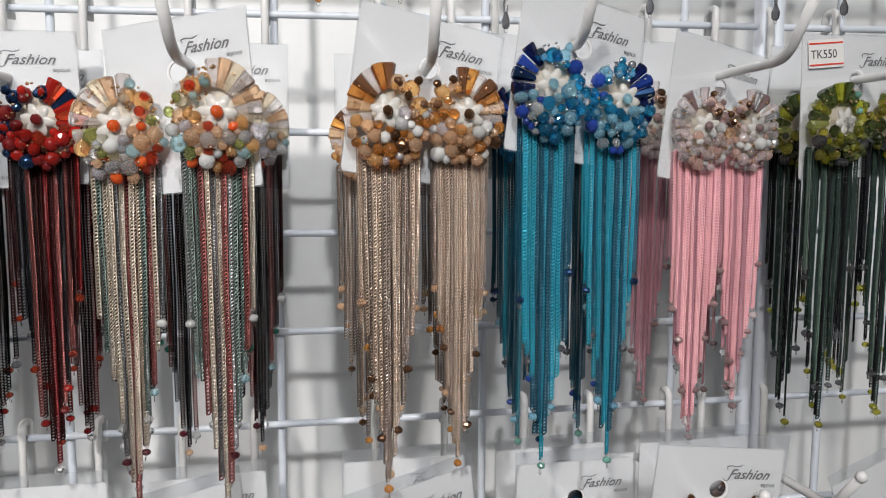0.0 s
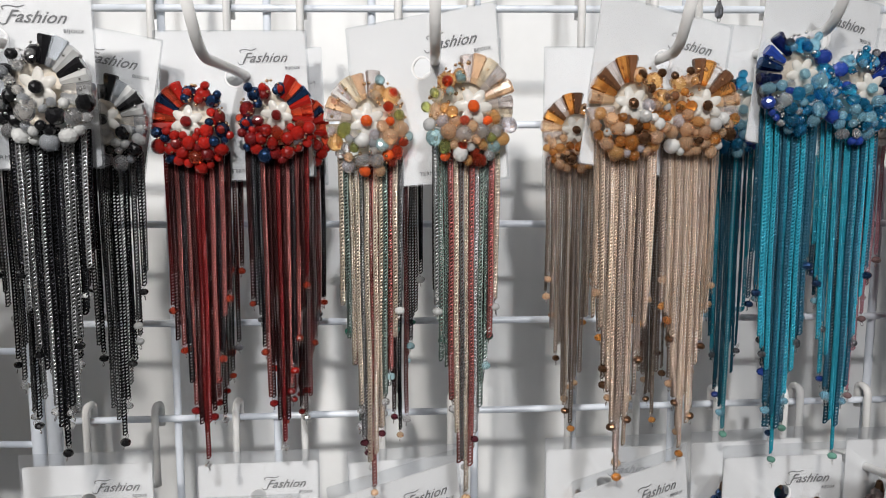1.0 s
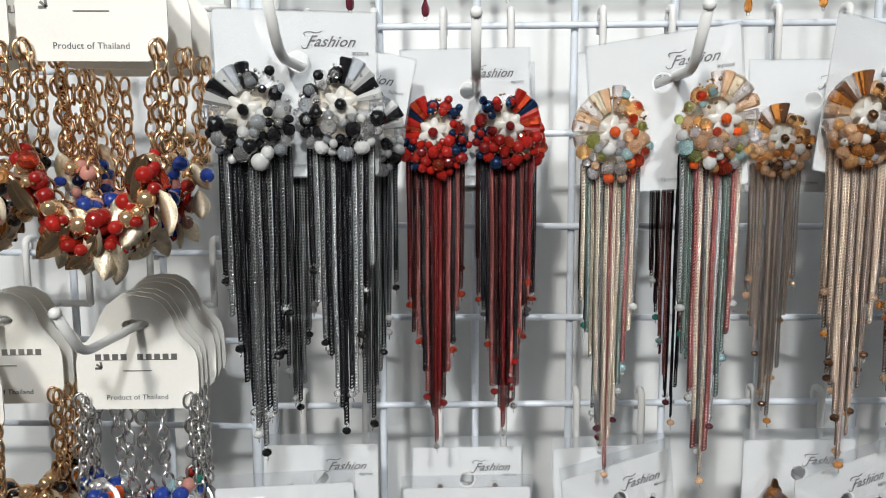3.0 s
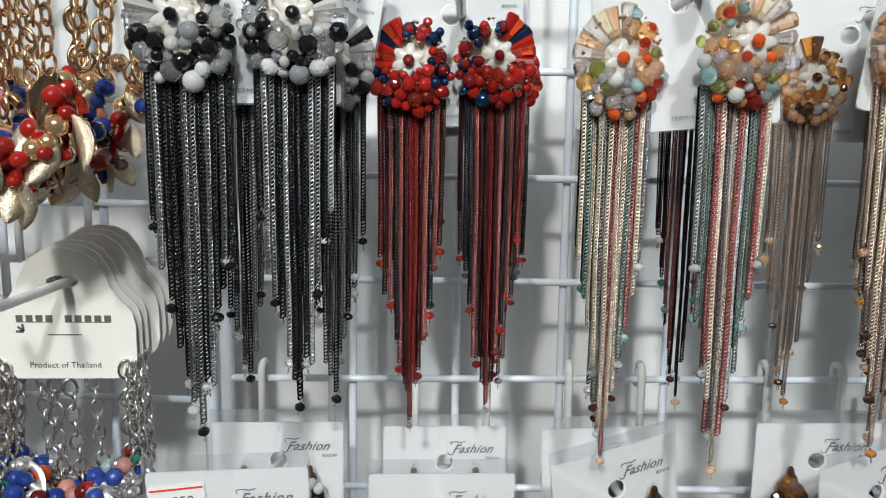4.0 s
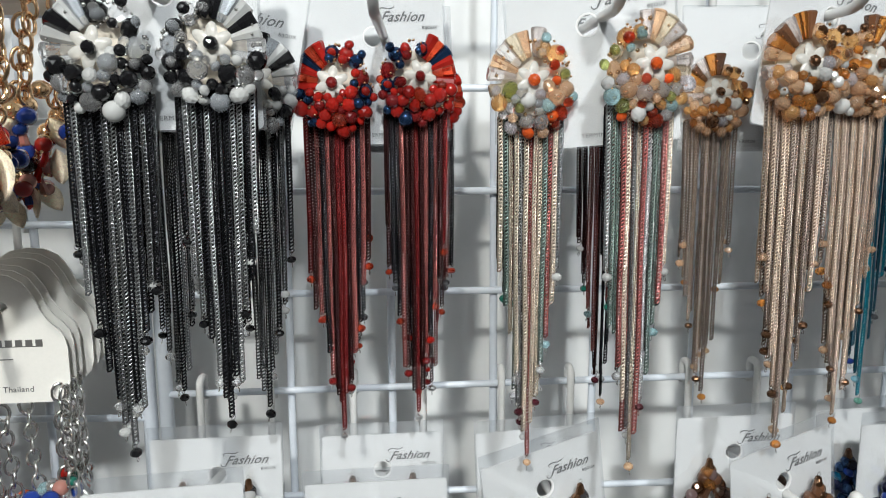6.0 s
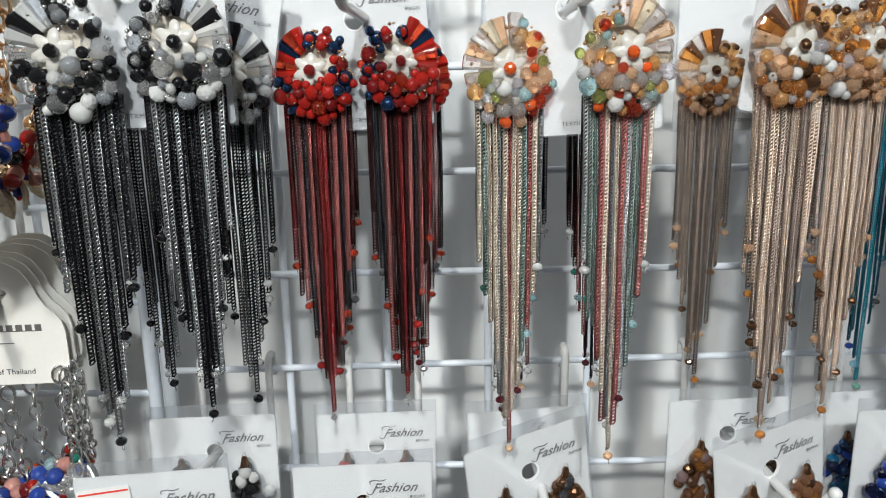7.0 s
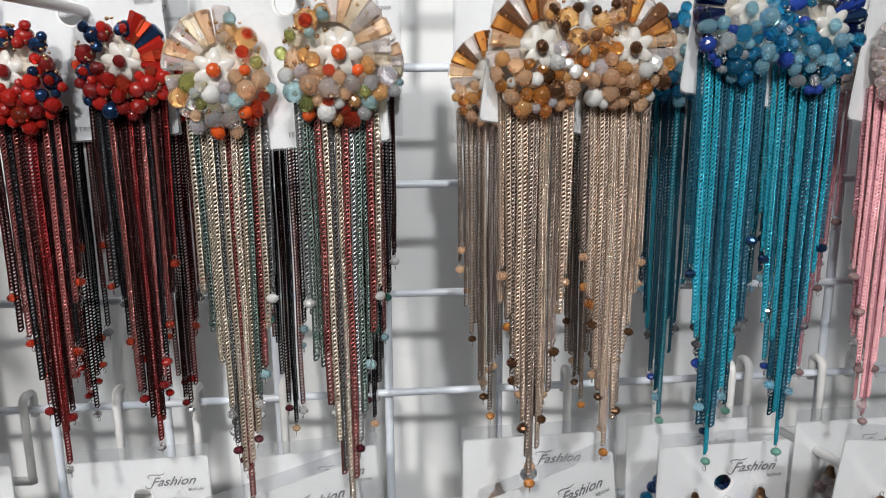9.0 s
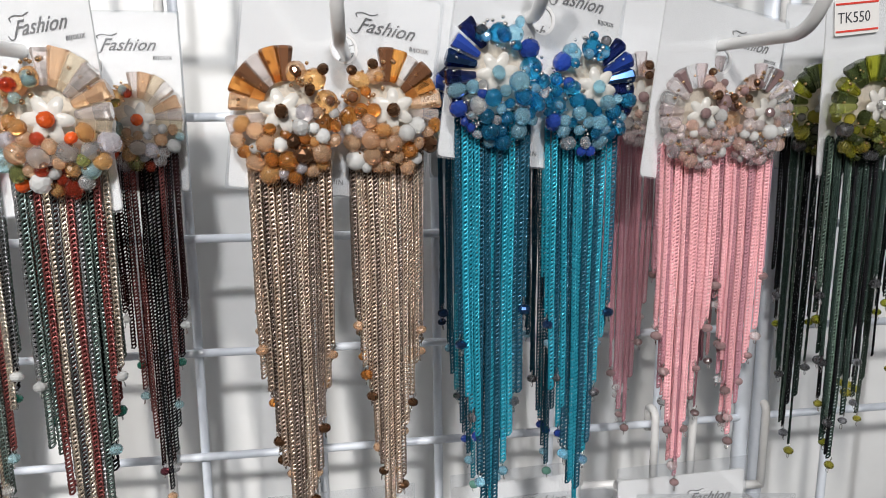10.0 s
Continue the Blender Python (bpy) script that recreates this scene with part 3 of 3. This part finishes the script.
def earring_pair(style, a, b, tips, roll=0.0, seed=1, R=0.0148, label_end="", halves=(0.0118, 0.0118), card=(0.058, 0.036, -0.0235, 0.018), n=(13, 11), chains=None, sleeve=0.0, fine=True, leans=(0, 0), cx=0.0, tall=1.06):
    """A card with two earrings. a, b: the places of the two heads; tips: the heights of the two tassel ends."""
    st = dict(STYLES[style], fan=style)
    if chains:
        st["chains"] = st["back"] = chains
    a, b = Vector(a), Vector(b)
    mid = (a + b) / 2
    yaw = math.degrees(math.atan2(b.y - a.y, b.x - a.x))
    thing = empty("earring_card", pose(mid.x, mid.y + 0.006, mid.z))
    tagged(thing, st["words"] + label_end, "earrings", "tassel earrings on the hooks")
    w, top, bottom, hole = card
    sleeved_card(thing, w, top, bottom, hole, roll, sleeve, 0.0, yaw, cx)
    rnd = random.Random(seed * 977 + 13)
    for head, tip, side, half, lean in ((a, tips[0], -1, halves[0], leans[0]), (b, tips[1], 1, halves[1], leans[1])):
        e = put("earring", backing_mesh(R), BACK, thing, pose(head.x - mid.x, head.y - mid.y - 0.006, head.z - mid.z))
        head_beads(st, side, e, rnd, R, tall, 54 if fine else 24)
        tz = -R * 0.78
        tassel(st, e, rnd, half, head.z + tz - tip - 0.003, tz, lean, n[0], n[1], fine)
    return thing


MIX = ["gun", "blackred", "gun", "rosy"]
earring_pair("black", (-0.1763, 0.270, 1.4286), (-0.1462, 0.277, 1.4310), (1.303, 1.307), 1, 1, R=0.0157, label_end=" on white card", n=(12, 12), halves=(0.0130, 0.0124))
earring_pair("red", (-0.1100, 0.325, 1.4230), (-0.0790, 0.331, 1.4260), (1.2828, 1.2856), 3, 2, R=0.0153, halves=(0.0128, 0.0128), label_end=" on white card")
earring_pair("multi", (-0.0410, 0.294, 1.4220), (-0.0080, 0.276, 1.4260), (1.2810, 1.286), 5, 3, R=0.0152, tall=1.1, label_end=" on tilted card", cx=0.004)
earring_pair("brown", (0.0500, 0.279, 1.4275), (0.0778, 0.287, 1.4275), (1.289, 1.294), -8, 4, R=0.0146, tall=1.1, halves=(0.0114, 0.0110), label_end=" on tilted card")
earring_pair("blue", (0.1055, 0.270, 1.4370), (0.1350, 0.280, 1.4335), (1.298, 1.295), -8, 5, R=0.0136, tall=1.2, halves=(0.0108, 0.0112), label_end=" on tilted card")
earring_pair("pink", (0.1800, 0.297, 1.4255), (0.2058, 0.305, 1.4255), (1.2937, 1.3053), -8, 6, R=0.0127, tall=1.2, halves=(0.0108, 0.0102), label_end=" on white card")
green = earring_pair("green", (0.2375, 0.290, 1.4278), (0.2690, 0.294, 1.4310), (1.298, 1.300), 2, 7, n=(12, 11), R=0.0140, tall=1.1, label_end=" and price sticker")
# the pairs that hang behind
earring_pair("black", (-0.1690, 0.308, 1.4230), (-0.1375, 0.308, 1.4228), (1.307, 1.300), -10, 11, R=0.0145, label_end=" behind another pair", n=(10, 8), fine=False)
earring_pair("red", (-0.1085, 0.352, 1.4210), (-0.0725, 0.352, 1.4210), (1.290, 1.290), 2, 12, R=0.0140, label_end=" behind another pair", n=(10, 8), fine=False)
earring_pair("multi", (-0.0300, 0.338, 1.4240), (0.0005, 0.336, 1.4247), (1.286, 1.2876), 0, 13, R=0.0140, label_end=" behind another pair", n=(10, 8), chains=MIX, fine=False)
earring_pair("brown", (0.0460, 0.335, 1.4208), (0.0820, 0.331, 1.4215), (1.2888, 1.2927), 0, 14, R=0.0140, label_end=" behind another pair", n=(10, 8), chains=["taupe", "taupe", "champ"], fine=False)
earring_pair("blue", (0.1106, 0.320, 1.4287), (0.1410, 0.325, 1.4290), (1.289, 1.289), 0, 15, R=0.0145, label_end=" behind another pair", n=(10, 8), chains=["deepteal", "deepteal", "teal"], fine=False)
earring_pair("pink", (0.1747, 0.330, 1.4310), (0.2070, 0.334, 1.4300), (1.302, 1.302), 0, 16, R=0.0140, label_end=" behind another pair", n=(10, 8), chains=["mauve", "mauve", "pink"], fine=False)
earring_pair("green", (0.2420, 0.320, 1.4273), (0.2760, 0.324, 1.4300), (1.289, 1.297), 0, 17, R=0.0140, label_end=" behind another pair", n=(10, 8), fine=False)

# a price sticker
PRICE = text_mesh("TK550", 0.0050, 0.0, 1.0, -0.00003)


def price_sticker(parent, x, z, y=-0.0012):
    bm = bmesh.new()
    plate(bm, rounded(0.0185, 0.0058, -0.0058, 0.0006, 2), [], y - 0.0001, y)
    s = put("price_sticker", finish(bm, "price_sticker"), STICKER, parent, pose(x, 0, z, 0, -4), "white price sticker with red lines")
    for zz in (-0.0045, 0.0042):
        bm = bmesh.new()
        box(bm, (-0.0088, y - 0.0003, zz - 0.0003), (0.0088, y - 0.0001, zz + 0.0003))
        part("red_line", bm, REDINK, s)
    put("price", PRICE, DARKINK, s, pose(-0.0082, y - 0.0002, -0.0019) @ UPRIGHT)


price_sticker(next(o for o in green.children if o.name.startswith("card")), -0.0175, 0.0285)

for x, z, yt in ((-0.1630, 1.4475, 0.262), (-0.0955, 1.4430, 0.276), (-0.0180, 1.4440, 0.266), (0.0655, 1.4460, 0.270),
                 (0.1190, 1.4535, 0.268), (0.1920, 1.4480, 0.256), (0.2530, 1.4470, 0.262)):
    hook(x, z, yt, 1.4778)

# ---- lower row: cards with drop-shaped clusters ----
DROPS = {
    "black": (["black", "grey", "white", "smoke", "clear"], "gun", "black and grey"),
    "red": (["red", "darkred", "scarlet", "smoke", "bronze"], "blackred", "dark red"),
    "multi": (["bronze", "violet", "smoke", "teal", "brown", "smoke", "wine", "bronze"], "gun", "many-coloured"),
    "brown": (["brown", "bronze", "brown", "mauve", "copper", "brown"], "champ", "brown"),
    "blue": (["deepblue", "royal", "navy", "cyan"], "deepteal", "dark blue"),
    "pink": (["palepink", "mauve", "rose", "white"], "mauve", "pale pink"),
    "green": (["moss", "olive", "smoke"], "green", "olive green"),
}


def drop_pair(style, x, y, top, roll, seed, yaw=0.0, sticker=False):
    cols, ch, word = DROPS[style]
    thing = empty("drop_earring_card", pose(x, y, top - 0.036))
    tagged(thing, word + " drop-shaped bead cluster earrings on a sleeved white card", "earrings", "lower row of earring cards")
    card = sleeved_card(thing, 0.054, 0.036, -0.030, 0.0195, roll, 0.006, 0.0, yaw)
    if sticker:
        price_sticker(card, -0.0165, 0.0262)
    rnd = random.Random(seed * 31 + 7)
    rm = pose(0, 0, 0, 0, -roll, yaw)
    for sx in (-0.0135, 0.0135):
        at = rm @ Vector((sx, -0.005, 0.0155))
        bm = bmesh.new()
        tube(bm, [(0, 0, 0.0036), (0, 0, 0.0030), (0, 0, 0.0012), (0, 0, -0.001), (0, 0, -0.003)], 0.001, 10, radii=[0.0006, 0.0013, 0.0016, 0.0022, 0.0026])
        e = put("earring", finish(bm, "cap"), B["bronze"], thing, Matrix.Translation(at), "drop earring hung on the card")
        put("wire_loop", LOOP, SILVER, e, pose(0, 0, 0.0044))
        for k in range(38):
            t = k / 37
            z = -0.002 - 0.031 * t
            w = 0.0112 * min(1.0, (t * 2.6 + 0.12)) * (1 if t < 0.8 else 0.85)
            r = rnd.uniform(0.0023, 0.0034)
            aa = k * 2.4
            px = math.cos(aa) * w * rnd.uniform(0.4, 0.95)
            py = -abs(math.sin(aa)) * w * 0.45
            if k % 4 == 3:
                L = 0.0085
                put("cone_bead", CONE, B[rnd.choice(cols)], e, pose(px * 0.5, py - 0.001, z, 0, 65 if px > 0 else 115) @ Matrix.Diagonal((L, L * 0.9, L * 0.9, 1)))
            else:
                put("bead", BEAD[rnd.choice(("facet", "rondelle", "round"))], B[rnd.choice(cols)], e, pose(px, py, z, rnd.uniform(0, 90), rnd.uniform(0, 90)) @ Matrix.Diagonal((r, r, r, 1)))
        for k in range(8):
            u = -1 + 2 * (k + 0.5) / 8
            put("chain", chain_mesh(20 + 2 * rnd.randrange(8) + int(12 * (1 - abs(u))) * 2, False), C[ch], e, pose(u * 0.009, 0.0008 * (k % 2), -0.030, 0, 1.5 * u))
    return thing


drop_pair("black", -0.1697, 0.280, 1.2855, 2, 1, sticker=True)
drop_pair("black", -0.1645, 0.340, 1.2780, 0, 2)
drop_pair("red", -0.0976, 0.300, 1.2740, 0, 3)
drop_pair("red", -0.0940, 0.352, 1.2710, 0, 4)
drop_pair("multi", -0.0285, 0.306, 1.2815, 7, 5, yaw=18)
drop_pair("multi", -0.0240, 0.345, 1.2730, 2, 6)
drop_pair("brown", 0.0640, 0.292, 1.2860, 7, 7, yaw=18)
drop_pair("brown", 0.0630, 0.332, 1.2800, 0, 8)
drop_pair("blue", 0.1360, 0.312, 1.2815, 0, 9)
drop_pair("blue", 0.1350, 0.340, 1.2775, 1, 10)
drop_pair("pink", 0.1740, 0.266, 1.3025, -6, 11)
drop_pair("pink", 0.1960, 0.318, 1.2850, 0, 12)
drop_pair("green", 0.2850, 0.290, 1.2830, 22, 13)

for x, z, yt in ((-0.1697, 1.2660, 0.262), (-0.0976, 1.2560, 0.270), (-0.0270, 1.2590, 0.262), (0.0630, 1.2660, 0.262), (0.1355, 1.2620, 0.266), (0.1760, 1.2800, 0.246), (0.2260, 1.2760, 0.262)):
    hook(x, z, yt, 1.2875 + 0.024 * x, dip=0.013)

# ---- bracelets on die-cut cards ----
MADE_IN = text_mesh("Product of Thailand", 0.0033, 0.0, 1.05)


def die_cut_outline():
    half = [(0.0195, 0.0), (0.0232, 0.0010), (0.0259, 0.0036), (0.0273, 0.0080), (0.0273, 0.0220), (0.0262, 0.0270), (0.0236, 0.0303), (0.0208, 0.0330), (0.0182, 0.0370), (0.0158, 0.0430), (0.0122, 0.0485), (0.0070, 0.0516), (0.0, 0.0526)]
    return half + [(-x, z) for x, z in reversed(half[:-1])]


def die_cut_mesh():
    bm = bmesh.new()
    plate(bm, die_cut_outline(), [circle(0, 0.0392, 0.0062, 16, 0.42)], -0.0004, 0.0004)
    return finish(bm, "die_cut_card")


def brand_bars():
    bm = bmesh.new()
    for first, letters in ((-0.0186, 4), (0.0002, 5)):
        comb = [(first, 0.0229)]
        for k in range(letters):
            x = first + 0.0038 * k
            comb += [(x, 0.0258), (x + 0.0026, 0.0258), (x + 0.0026, 0.0232), (x + 0.0038, 0.0232)]
        comb[-1] = (comb[-1][0] - 0.0012, 0.0229)
        plate(bm, comb, [], -0.0006, -0.00042)
    for a in (100, 140, 180):
        r = bmesh.ops.create_cube(bm, size=1)
        m = pose(-0.0158, -0.0005, 0.0192, 0, -a) @ pose(0.0016, 0, 0) @ Matrix.Diagonal((0.003, 0.0001, 0.001, 1))
        bmesh.ops.transform(bm, matrix=m, verts=r["verts"])
    box(bm, (-0.0065, -0.0007, 0.0178), (0.0065, -0.00042, 0.0182))
    return finish(bm, "brand_mark")


DIECUT, BRAND = die_cut_mesh(), brand_bars()


def big_link_mesh():
    bm = bmesh.new()
    V, F = link_ring(12, 6, 0.0024, 0.0038, 0.00068)
    vs = [bm.verts.new(v) for v in V]
    for f in F:
        bm.faces.new([vs[i] for i in f])
    return finish(bm, "chain_link", True)


BIGLINK = big_link_mesh()


def leaf_mesh():
    bm = bmesh.new()
    rows = []
    n = 8
    for i in range(n + 1):
        t = i / n
        w = 0.0036 * math.sin(math.pi * t) ** 0.75 + 0.0002
        z = -0.0135 * t
        y = 0.0012 * math.sin(math.pi * t)
        rows.append([bm.verts.new((-w, y, z)), bm.verts.new((0, y - 0.0007, z)), bm.verts.new((w, y, z)), bm.verts.new((0, y + 0.0004, z))])
    for a, b in zip(rows, rows[1:]):
        for k in range(4):
            bm.faces.new((a[k], a[(k + 1) % 4], b[(k + 1) % 4], b[k]))
    bm.faces.new(rows[0])
    bm.faces.new(list(reversed(rows[-1])))
    bmesh.ops.recalc_face_normals(bm, faces=bm.faces)
    return finish(bm, "leaf_charm", True)


LEAF = leaf_mesh()


def bracelet(x, y, z, cols, metal, glitter, ball, words, seed, drop=0.031, sag=0.040, hw=0.026, n=64, roll=0.0, inner=(), charm=1.0):
    """A bracelet that hangs from the lower corners of its card: two chains and a swag of beads and leaf charms."""
    thing = tagged(empty("carded_bracelet", pose(x, y, z)), words, "bracelet", "bracelets on hooks")
    card = put("card", DIECUT, CREAM, thing, pose(0, 0, 0, 0, -roll))
    put("brand_mark", BRAND, FOIL, card)
    put("print_line", MADE_IN, DARKINK, card, pose(-0.0145, -0.0005, 0.0045) @ UPRIGHT)
    rnd = random.Random(seed * 53 + 5)
    for s in (-1, 1):
        for strand in range(2):
            k = int(drop / 0.0056) + 1
            for i in range(k + 1):
                t = i / k
                px = s * (0.0245 + (hw - 0.0245) * t) + 0.0032 * (strand - 0.5)
                put("chain_link", BIGLINK, metal, thing, pose(px + rnd.uniform(-0.0005, 0.0005), -0.001 - 0.0035 * t - 0.003 * strand, 0.004 - 0.0056 * i, rnd.uniform(-8, 8), rnd.uniform(-12, 12), 90 * (i % 2) + 25 + 40 * strand))
    for j, ox in enumerate(inner):
        k = int(drop * 1.25 / 0.0056) + 1
        for i in range(k + 1):
            put("chain_link", BIGLINK, metal, thing, pose(ox + rnd.uniform(-0.0005, 0.0005) + 0.002 * i / k, -0.002 - 0.003 * (j % 3), -0.005 - 0.0056 * i, rnd.uniform(-8, 8), rnd.uniform(-14, 14), 90 * (i % 2) + 30 * j))
    for i in range(n):
        u = -1 + 2 * (i + 0.5) / n
        px = u * hw
        pz = -drop - sag * (1 - abs(u) ** 2.2) * 0.75
        big = rnd.random() < 0.6
        r = rnd.uniform(0.0031, 0.0039) if big else rnd.uniform(0.0021, 0.0029)
        ox, oy, oz = rnd.uniform(-0.004, 0.004), rnd.uniform(-0.009, 0.004), rnd.uniform(-0.009, 0.005)
        c = B[rnd.choice(cols)] if rnd.random() < 0.72 else ball
        put("bead", BEAD["round"], c, thing, pose(px + ox, oy - 0.004, pz + oz, rnd.uniform(0, 90)) @ Matrix.Diagonal((r, r, r * rnd.uniform(0.85, 1), 1)))
        if i % 2 == 0:
            put("head_pin", SEED, metal, thing, pose(px + ox + rnd.uniform(-0.4, 0.4) * r, oy - 0.004 - r * 0.7, pz + oz - r * 0.75) @ Matrix.Diagonal((0.0008, 0.0008, 0.0008, 1)))
        if i % 4 == 0:
            put("leaf_charm", LEAF, glitter if rnd.random() < 0.8 else metal, thing, pose(px + rnd.uniform(-0.005, 0.005), -0.010 + rnd.uniform(-0.003, 0.006), pz + rnd.uniform(-0.008, 0.004), rnd.uniform(-20, 20), rnd.uniform(-45, 45), rnd.uniform(-40, 40)) @ Matrix.Diagonal((charm, charm, charm, 1)))
        if i % 4 == 1:
            L = 0.008
            put("cone_bead", CONE, B[rnd.choice(cols)], thing, pose(px, -0.005 + rnd.uniform(-0.004, 0.004), pz - 0.004, 0, 90 + rnd.uniform(-35, 35)) @ Matrix.Diagonal((L, L * 0.8, L * 0.8, 1)))
    for i in range(16):
        u = -1 + 2 * i / 15
        put("chain_link", BIGLINK, metal, thing, pose(u * hw, -0.003, -drop - sag * (1 - abs(u) ** 2.2) * 0.7, 40 * (i % 2), 90 - 50 * u, rnd.uniform(0, 60)))
    return thing


bracelet(-0.2365, 0.284, 1.4485, ["red", "red", "scarlet", "red", "red"], GOLD, GOLDGLIT, B["gold"], "gold chain bracelet with red beads and glitter leaves on card", 1, n=84, charm=1.3)
bracelet(-0.2345, 0.306, 1.4485, ["royal", "royal", "deepblue", "pinkstone"], GOLD, GOLDGLIT, B["gold"], "gold chain bracelet with blue beads and glitter leaves on card", 2, hw=0.021, n=72, charm=1.2, inner=(-0.024, -0.018, -0.012, -0.005))
bracelet(-0.2330, 0.328, 1.4480, ["royal", "red", "pinkstone", "black"], GOLD, GOLDGLIT, B["gold"], "gold chain bracelet with mixed beads behind other bracelets", 3, hw=0.023, inner=(-0.021, -0.013, -0.007, 0.001))
bracelet(-0.2960, 0.288, 1.4480, ["pinkstone", "black", "peach", "pinkstone"], GOLD, GOLDGLIT, B["gold"], "gold chain bracelet with pink and black beads on card", 4)
bracelet(-0.2940, 0.312, 1.4480, ["black", "brown", "copper"], GOLD, GOLDGLIT, B["gold"], "gold chain bracelet with black beads behind another bracelet", 5)
for k in range(6):
    if k < 3:
        bracelet(-0.2455 + 0.0006 * k, 0.333 + 0.0055 * k, 1.2995 + 0.0008 * k, (["royal", "royal", "darkred", "pinkstone", "royal"], ["royal", "red", "royal", "emerald"], ["orange", "emerald", "teal", "black"])[k], SILVER, SILVGLIT, B["silver"],
                 "silver chain bracelet with mixed beads and glitter leaves on card", 10 + k, drop=0.034, sag=0.020, n=56, roll=0.8 * k, charm=1.4, inner=((), (-0.008, 0.0), (-0.016, 0.006))[k])
    else:
        c = put("bracelet_card", DIECUT, CREAM, None, pose(-0.2455 + 0.0012 * k, 0.333 + 0.0055 * k, 1.2995 + 0.0012 * k, 0, -1.5 * (k % 3)))
        put("brand_mark", BRAND, FOIL, c)
        tagged(c, "cream die-cut jewellery card hung behind others on a hook", "card", "die-cut cards")
for k in range(3):
    bracelet(-0.3095 + 0.001 * k, 0.340 + 0.008 * k, 1.3005, ["bronze", "copper", "gold", "black"], GOLD, GOLDGLIT, B["gold"], "gold chain bracelet with brown and gold beads on card", 20 + k, drop=0.028, sag=0.03)
bracelet(-0.3150, 0.300, 1.2990, ["bronze", "copper", "gold"], GOLD, GOLDGLIT, B["gold"], "gold chain bracelet with brown beads at the hook front", 30)
for x, z, yt, wz, hy in ((-0.2345, 1.4870, 0.270, 1.504, 0.30), (-0.2950, 1.4865, 0.270, 1.504, 0.30), (-0.2440, 1.3382, 0.284, 1.3645, 0.335), (-0.3100, 1.3385, 0.275, 1.3645, 0.335)):
    hook(x, z, yt, wz, hole_y=hy)

# ---- the row above: only the ends of its earrings come into view ----
def dangle_mesh():
    bm = bmesh.new()
    tube(bm, [(0, 0, 0), (0, 0, -0.0012), (0, 0, -0.0035), (0, 0, -0.0062), (0, 0, -0.0072)], 0.001, 7, radii=[0.0006, 0.0010, 0.0019, 0.0017, 0.0008])
    return finish(bm, "drop_bead")


DANGLE = dangle_mesh()


def upper_pair(x0, z0, x1, z1, colour, metal, word, seed):
    thing = tagged(empty("dangle_earring_card", pose((x0 + x1) / 2, 0.336, 1.60)), word + " long dangle earrings on a white card above", "earrings", "upper row of earring cards")
    sleeved_card(thing, 0.056, 0.030, -0.030, 0.016, 0, 0.004)
    for x, z in ((x0, z0), (x1, z1)):
        links = int((1.588 - (z + 0.0072)) / LINK)
        e = put("earring", chain_mesh(links, False), metal, thing, pose(x - (x0 + x1) / 2, -0.006, 1.588 - 1.60), "chain earring with a drop bead")
        put("drop_bead", DANGLE, B[colour], e, pose(0, 0, -links * LINK))
        put("wire_loop", LOOP, SILVER, e, pose(0, 0, -links * LINK - 0.0078))
    hook((x0 + x1) / 2, 1.616, 0.300, 1.623, hole_y=0.336)


upper_pair(-0.1807, 1.4791, -0.1464, 1.4757, "wine", C["gun"], "dark purple", 1)
upper_pair(-0.1140, 1.4735, -0.0784, 1.4801, "wine", C["gun"], "dark purple", 2)
upper_pair(0.0276, 1.4754, 0.0612, 1.4778, "copper", C["champ"], "copper", 3)
upper_pair(0.1068, 1.4679, 0.1420, 1.4850, "smoke", C["steel"], "smoky grey", 4)
upper_pair(0.1730, 1.4771, 0.2030, 1.4900, "smoke", C["steel"], "smoky grey", 5)
upper_pair(0.2353, 1.4772, 0.2709, 1.4807, "smoke", C["steel"], "smoky grey", 6)
